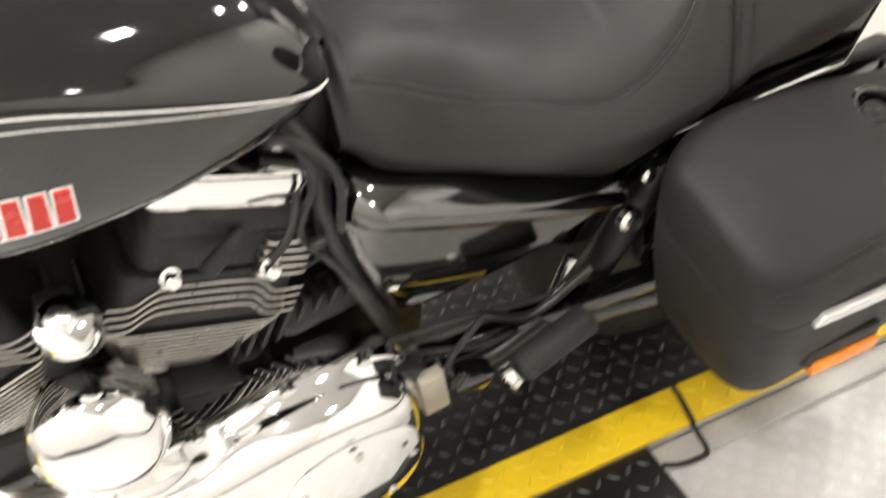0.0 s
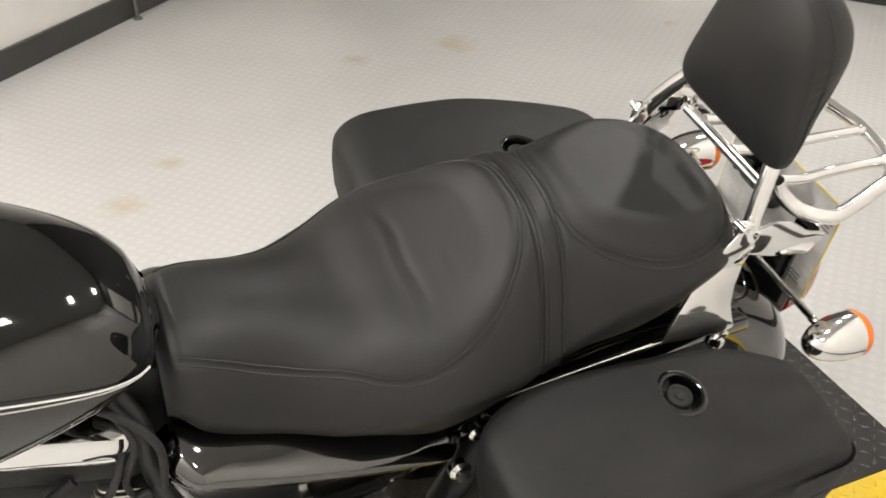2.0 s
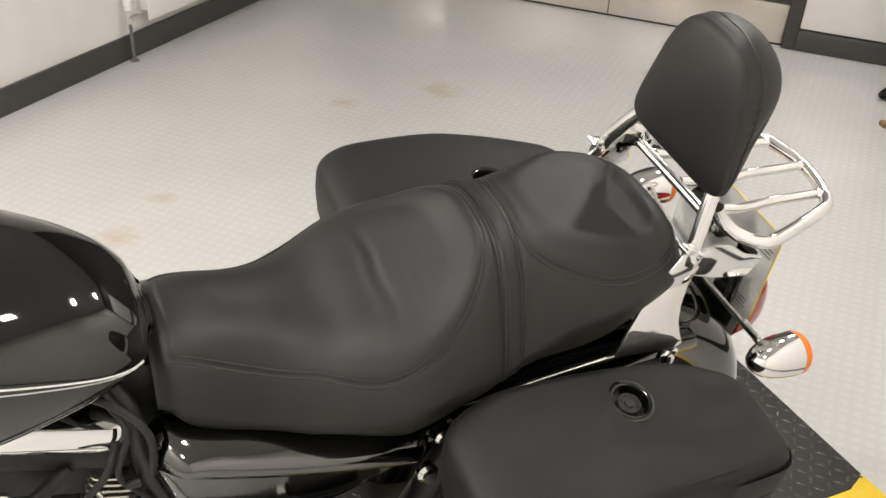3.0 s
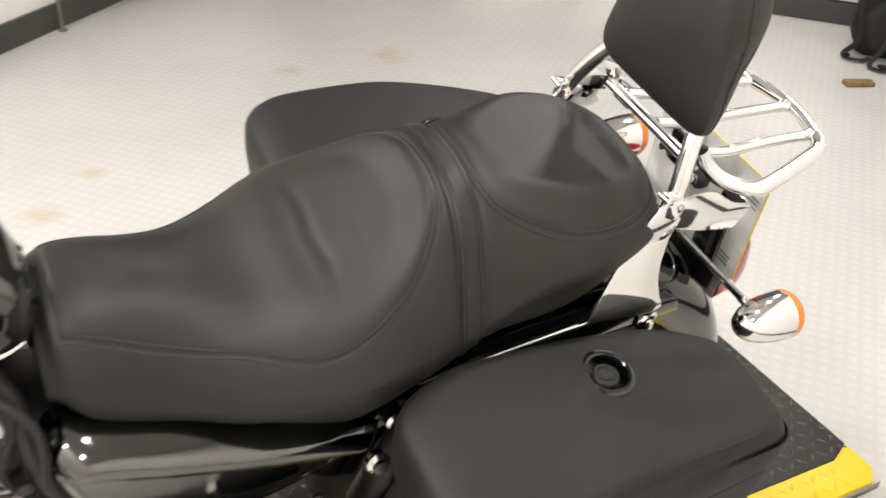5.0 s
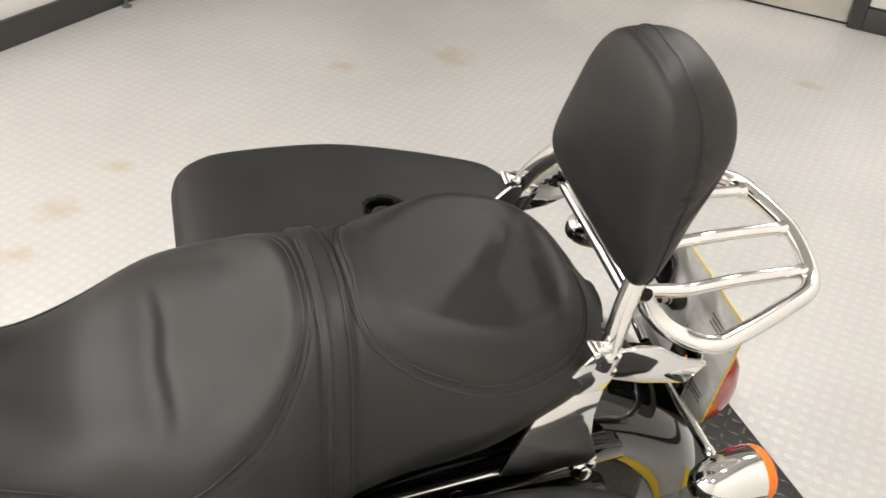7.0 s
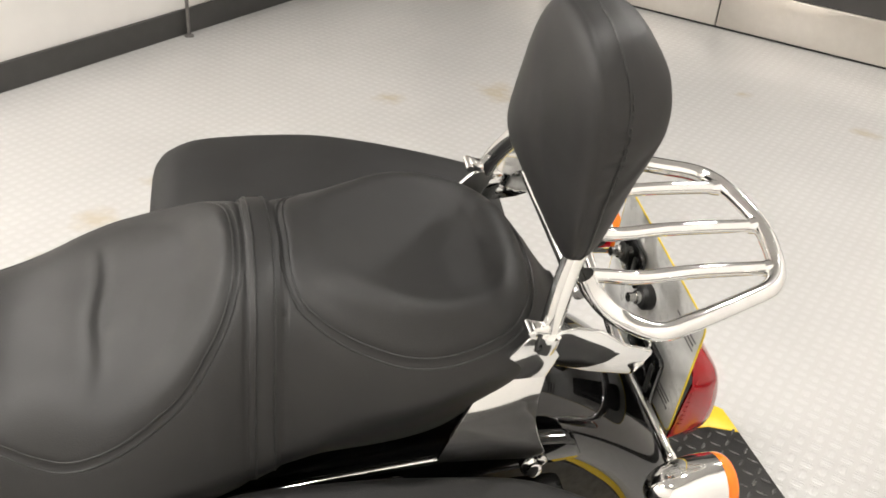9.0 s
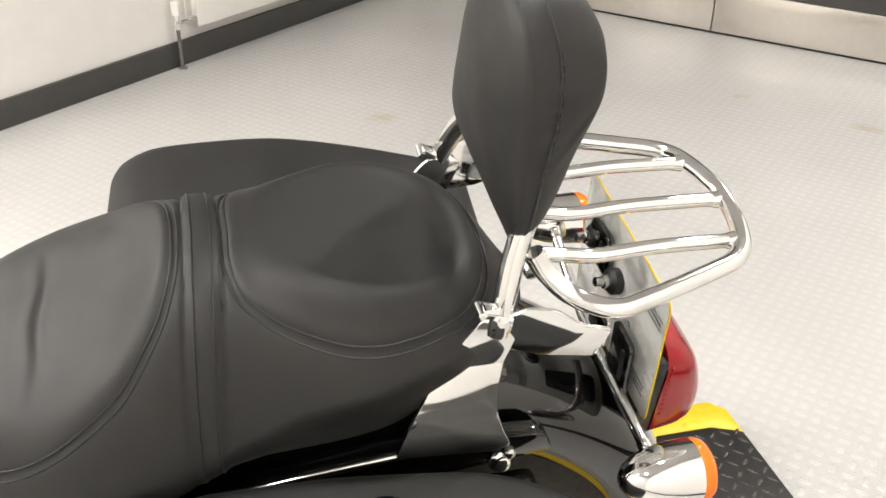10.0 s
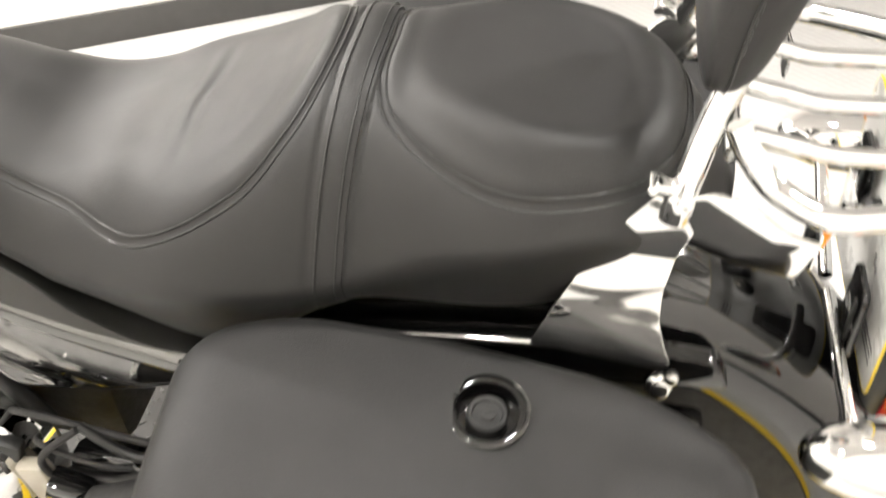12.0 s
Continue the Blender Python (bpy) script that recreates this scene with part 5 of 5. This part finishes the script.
lathe("horn_cover", [(-0.05, 0.048), (-0.03, 0.066), (0.0, 0.071), (0.024, 0.067), (0.040, 0.054), (0.047, 0.036), (0.050, 0.008)], (-0.895, -0.165, 0.545), (-0.15, -0.95, 0.28), CHROME, bike, "domed chrome horn cover", segs=44)
horn_top = lathe("horn_mount", [(0, 0.026), (0.008, 0.031), (0.034, 0.031), (0.046, 0.026), (0.050, 0.014)], (-0.884, -0.130, 0.668), (-0.1, -0.35, 0.9), CHROME, bike, "chrome horn mount", segs=30)
lathe("mount_nut", [(0, 0.014), (0.016, 0.014), (0.018, 0.010)], (-0.889, -0.146, 0.711), (-0.1, -0.35, 0.9), DULL, horn_top, segs=6)
box("horn_bracket", (0.035, 0.02, 0.12), pose(-0.90, -0.115, 0.655, 0, 10, 0), SATIN, horn_top, bevel=0.004)


def primary_case():
    """The long polished primary cover: a fat rear drum drawn out to the front, with ribs and covers."""
    outline = spline([(-0.52, 0.335), (-0.545, 0.425), (-0.61, 0.462), (-0.70, 0.455), (-0.80, 0.425), (-0.92, 0.405), (-1.03, 0.385), (-1.08, 0.31), (-1.05, 0.225), (-0.95, 0.195), (-0.80, 0.190), (-0.66, 0.195), (-0.56, 0.235)], 72, closed=True)
    c = np.array([-0.72, 0.32])
    verts, n = [], len(outline)
    steps = [(1.0, 0.12), (1.02, 0.150), (1.02, 0.166), (0.985, 0.172), (0.97, 0.190), (0.93, 0.212), (0.86, 0.228), (0.7, 0.236), (0.5, 0.240), (0.25, 0.242), (0.05, 0.242)]
    for f, y in steps:
        verts += [(x, -y, z) for x, z in c + (outline - c) * f]
    verts = [(x - 0.008, y, z + 0.03) for x, y, z in verts]
    case = obj("primary_cover", verts, grid_faces(len(steps), n, True) + [tuple(range(n))[::-1], tuple(range((len(steps) - 1) * n, len(steps) * n))], CHROME, bike, "polished chrome primary cover", sharp=45)
    lathe("derby_cover", [(0, 0.092), (0.010, 0.092), (0.016, 0.085), (0.018, 0.05), (0.019, 0.01)], (-0.643, -0.232, 0.355), (0.06, -1, 0.10), CHROME, case, "round chrome derby cover", segs=44)
    for k in range(5):
        a = radians(72 * k + 20)
        lathe("cover_screw", [(0, 0.006), (0.003, 0.006), (0.004, 0.004)], (-0.643 + 0.075 * math.cos(a), -0.250, 0.355 + 0.075 * math.sin(a)), (0.06, -1, 0.1), DULL, case, segs=12)
    for k in range(11):
        p = outline[(k * 6 + 4) % n]
        p = c + (p - c) * 0.985
        lathe("case_bolt", [(0, 0.010), (0.014, 0.010), (0.016, 0.007)], (p[0] - 0.008, -0.158, p[1] + 0.03), (0, -1, 0), CHROME, case, segs=12)
    for dz in (0.0, 0.022, 0.044):
        tube("rib", [(-1.02, -0.214, 0.365 + dz), (-0.90, -0.220, 0.380 + dz), (-0.77, -0.214, 0.398 + dz)], 0.006, CHROME, case, smooth_path=16, segs=8)
    box("level_window", (0.04, 0.02, 0.05), pose(-0.556, -0.175, 0.43, 0, 15, 0), SATIN, case, "black cover boss", bevel=0.006)


primary_case()
box("crankcase", (0.36, 0.22, 0.30), pose(-0.87, 0.0, 0.33), ENGINE, bike, "black crankcase", bevel=0.03)
box("intake", (0.22, 0.12, 0.30), pose(-0.88, 0.05, 0.66), ENGINE, bike, "black intake between the cylinders", bevel=0.03)
lathe("air_cleaner", [(0, 0.10), (0.05, 0.11), (0.07, 0.10), (0.075, 0.06)], (-0.88, 0.12, 0.68), (0, 1, 0), SATIN, bike, "black air cleaner", segs=36)
gearbox = box("gearbox", (0.26, 0.20, 0.24), pose(-0.60, 0.02, 0.43), ENGINE, bike, "black gearbox casing", bevel=0.025)
for k in range(8):
    box("casing_rib", (0.006, 0.03, 0.055), pose(-0.735 + 0.019 * k, -0.098, 0.520 + 0.004 * k, 0, 20, 0), ENGINE, gearbox, bevel=0.001)
for k in range(6):
    box("regulator_fin", (0.075, 0.05, 0.004), pose(-0.775, -0.11, 0.435 + 0.011 * k, 0, 14, 0), ENGINE, gearbox, bevel=0.001)
lathe("starter_motor", [(-0.06, 0.022), (-0.05, 0.026), (0.05, 0.026), (0.06, 0.020)], (-0.62, -0.09, 0.53), (1, 0, 0.25), ENGINE, bike, "black starter motor", segs=24)
lathe("gearbox_plug", [(0, 0.010), (0.012, 0.010), (0.014, 0.006)], (-0.555, -0.128, 0.575), (0, -1, 0.5), CHROME, gearbox, segs=12)

# frame tubes, hoses and linkages
frame_tube = tube("frame_tube", [(-0.655, -0.095, 0.83), (-0.635, -0.115, 0.79), (-0.628, -0.125, 0.70), (-0.60, -0.128, 0.60), (-0.562, -0.125, 0.50), (-0.535, -0.12, 0.42)], 0.012, SATIN, bike, "black steel frame tube", smooth_path=40, segs=14)
tube("frame_tube", [(-0.655, 0.095, 0.83), (-0.635, 0.115, 0.79), (-0.628, 0.125, 0.70), (-0.60, 0.128, 0.60), (-0.545, 0.125, 0.49), (-0.46, 0.12, 0.42)], 0.015, SATIN, bike, "black steel frame tube", smooth_path=40, segs=14)
tube("backbone", [(-1.10, 0, 0.84), (-0.85, 0, 0.83), (-0.62, 0, 0.80), (-0.45, 0, 0.72)], 0.03, SATIN, bike, "black frame backbone", smooth_path=20, segs=14)
for pts, r in (([(-0.66, -0.12, 0.83), (-0.645, -0.145, 0.80), (-0.660, -0.140, 0.72), (-0.630, -0.140, 0.66), (-0.585, -0.140, 0.58)], 0.0055),
               ([(-0.70, -0.10, 0.84), (-0.655, -0.13, 0.835), (-0.622, -0.145, 0.79), (-0.622, -0.15, 0.72)], 0.0065),
               ([(-0.60, -0.12, 0.72), (-0.63, -0.13, 0.67), (-0.66, -0.12, 0.64), (-0.70, -0.10, 0.645)], 0.004),
               ([(-0.56, -0.14, 0.46), (-0.50, -0.165, 0.50), (-0.42, -0.165, 0.485), (-0.33, -0.16, 0.46)], 0.006),
               ([(-0.53, -0.15, 0.43), (-0.50, -0.18, 0.465), (-0.44, -0.18, 0.44), (-0.38, -0.17, 0.43)], 0.005),
               ([(-0.52, -0.16, 0.32), (-0.485, -0.19, 0.39), (-0.50, -0.19, 0.45), (-0.45, -0.175, 0.50)], 0.006)):
    tube("hose", pts, 0.75 * r, RUBBER, bike, "black rubber hose", smooth_path=30, segs=8)
box("wire_clip", (0.02, 0.012, 0.012), pose(-0.645, -0.142, 0.70), SATIN, bike, bevel=0.003)

swing = tube("swing_arm", [(-0.50, -0.13, 0.36), (-0.35, -0.145, 0.385), (-0.10, -0.155, 0.36), (0.06, -0.15, 0.335)], 0.026, GLOSS, bike, "gloss black swing arm", smooth_path=20, segs=14)
tube("swing_arm", [(-0.50, 0.13, 0.36), (-0.35, 0.145, 0.385), (-0.10, 0.155, 0.36), (0.06, 0.15, 0.335)], 0.026, GLOSS, bike, "gloss black swing arm", smooth_path=20, segs=14)
box("belt_guard", (0.36, 0.035, 0.03), pose(-0.22, -0.165, 0.425, 0, 6, 0), GLOSS, bike, "gloss black belt guard", bevel=0.008)
lathe("shock_absorber", [(-0.13, 0.012), (-0.12, 0.024), (0.05, 0.024), (0.06, 0.018), (0.13, 0.018)], (-0.20, -0.12, 0.53), (0.35, 0, 1), SATIN, bike, "black shock absorber", segs=20)
lathe("shock_bolt", [(0, 0.016), (0.010, 0.016), (0.014, 0.010), (0.02, 0.010)], (-0.255, -0.162, 0.585), (0, -1, 0.2), CHROME, bike, "chrome shock bolt", segs=16)
box("bag_bracket", (0.014, 0.012, 0.09), pose(-0.335, -0.165, 0.50, 0, 10, 0), DULL, bike, "bright bag bracket", bevel=0.003)
for pts, r, mat, label in (([(-0.45, -0.17, 0.50), (-0.38, -0.18, 0.47), (-0.30, -0.175, 0.52)], 0.006, SATIN, "black linkage rod"),
                           ([(-0.49, -0.175, 0.395), (-0.42, -0.18, 0.41), (-0.36, -0.178, 0.45)], 0.012, SATIN, "black linkage")):
    tube("linkage", pts, r, mat, bike, label, smooth_path=14, segs=10)
peg = lathe("footpeg", [(-0.05, 0.017), (-0.045, 0.021), (0.055, 0.021), (0.06, 0.017)], (-0.375, -0.225, 0.462), (0.72, 0.08, 0.30), RUBBER, bike, "folded black rubber footpeg", segs=20)
lathe("peg_tip", [(0, 0.016), (0.012, 0.018), (0.018, 0.012)], (-0.424, -0.229, 0.437), (-0.75, -0.05, -0.55), CHROME, peg, "chrome peg end", segs=18)
box("peg_clevis", (0.05, 0.03, 0.035), pose(-0.470, -0.200, 0.415, 0, 20, 0), GLOSS, peg, bevel=0.006)
box("peg_bracket", (0.036, 0.02, 0.09), pose(-0.515, -0.185, 0.385, 0, -10, 0), CREAM, peg, "pale metal peg bracket", bevel=0.004)
tube("exhaust_pipe", [(-0.95, 0.14, 0.30), (-0.6, 0.16, 0.21), (-0.2, 0.18, 0.20), (0.35, 0.2, 0.22)], 0.038, CHROME, bike, "chrome exhaust pipe", smooth_path=24, segs=18)
stand = tube("side_stand", [(-0.80, -0.14, 0.17), (-0.78, -0.20, 0.10), (-0.77, -0.275, 0.062)], 0.011, SATIN, bike, "black side stand", segs=12)
lathe("stand_foot", [(0, 0.024), (0.008, 0.026), (0.012, 0.02)], (-0.77, -0.278, 0.0505), (0, 0.17, 1), RUBBER, stand, segs=18)
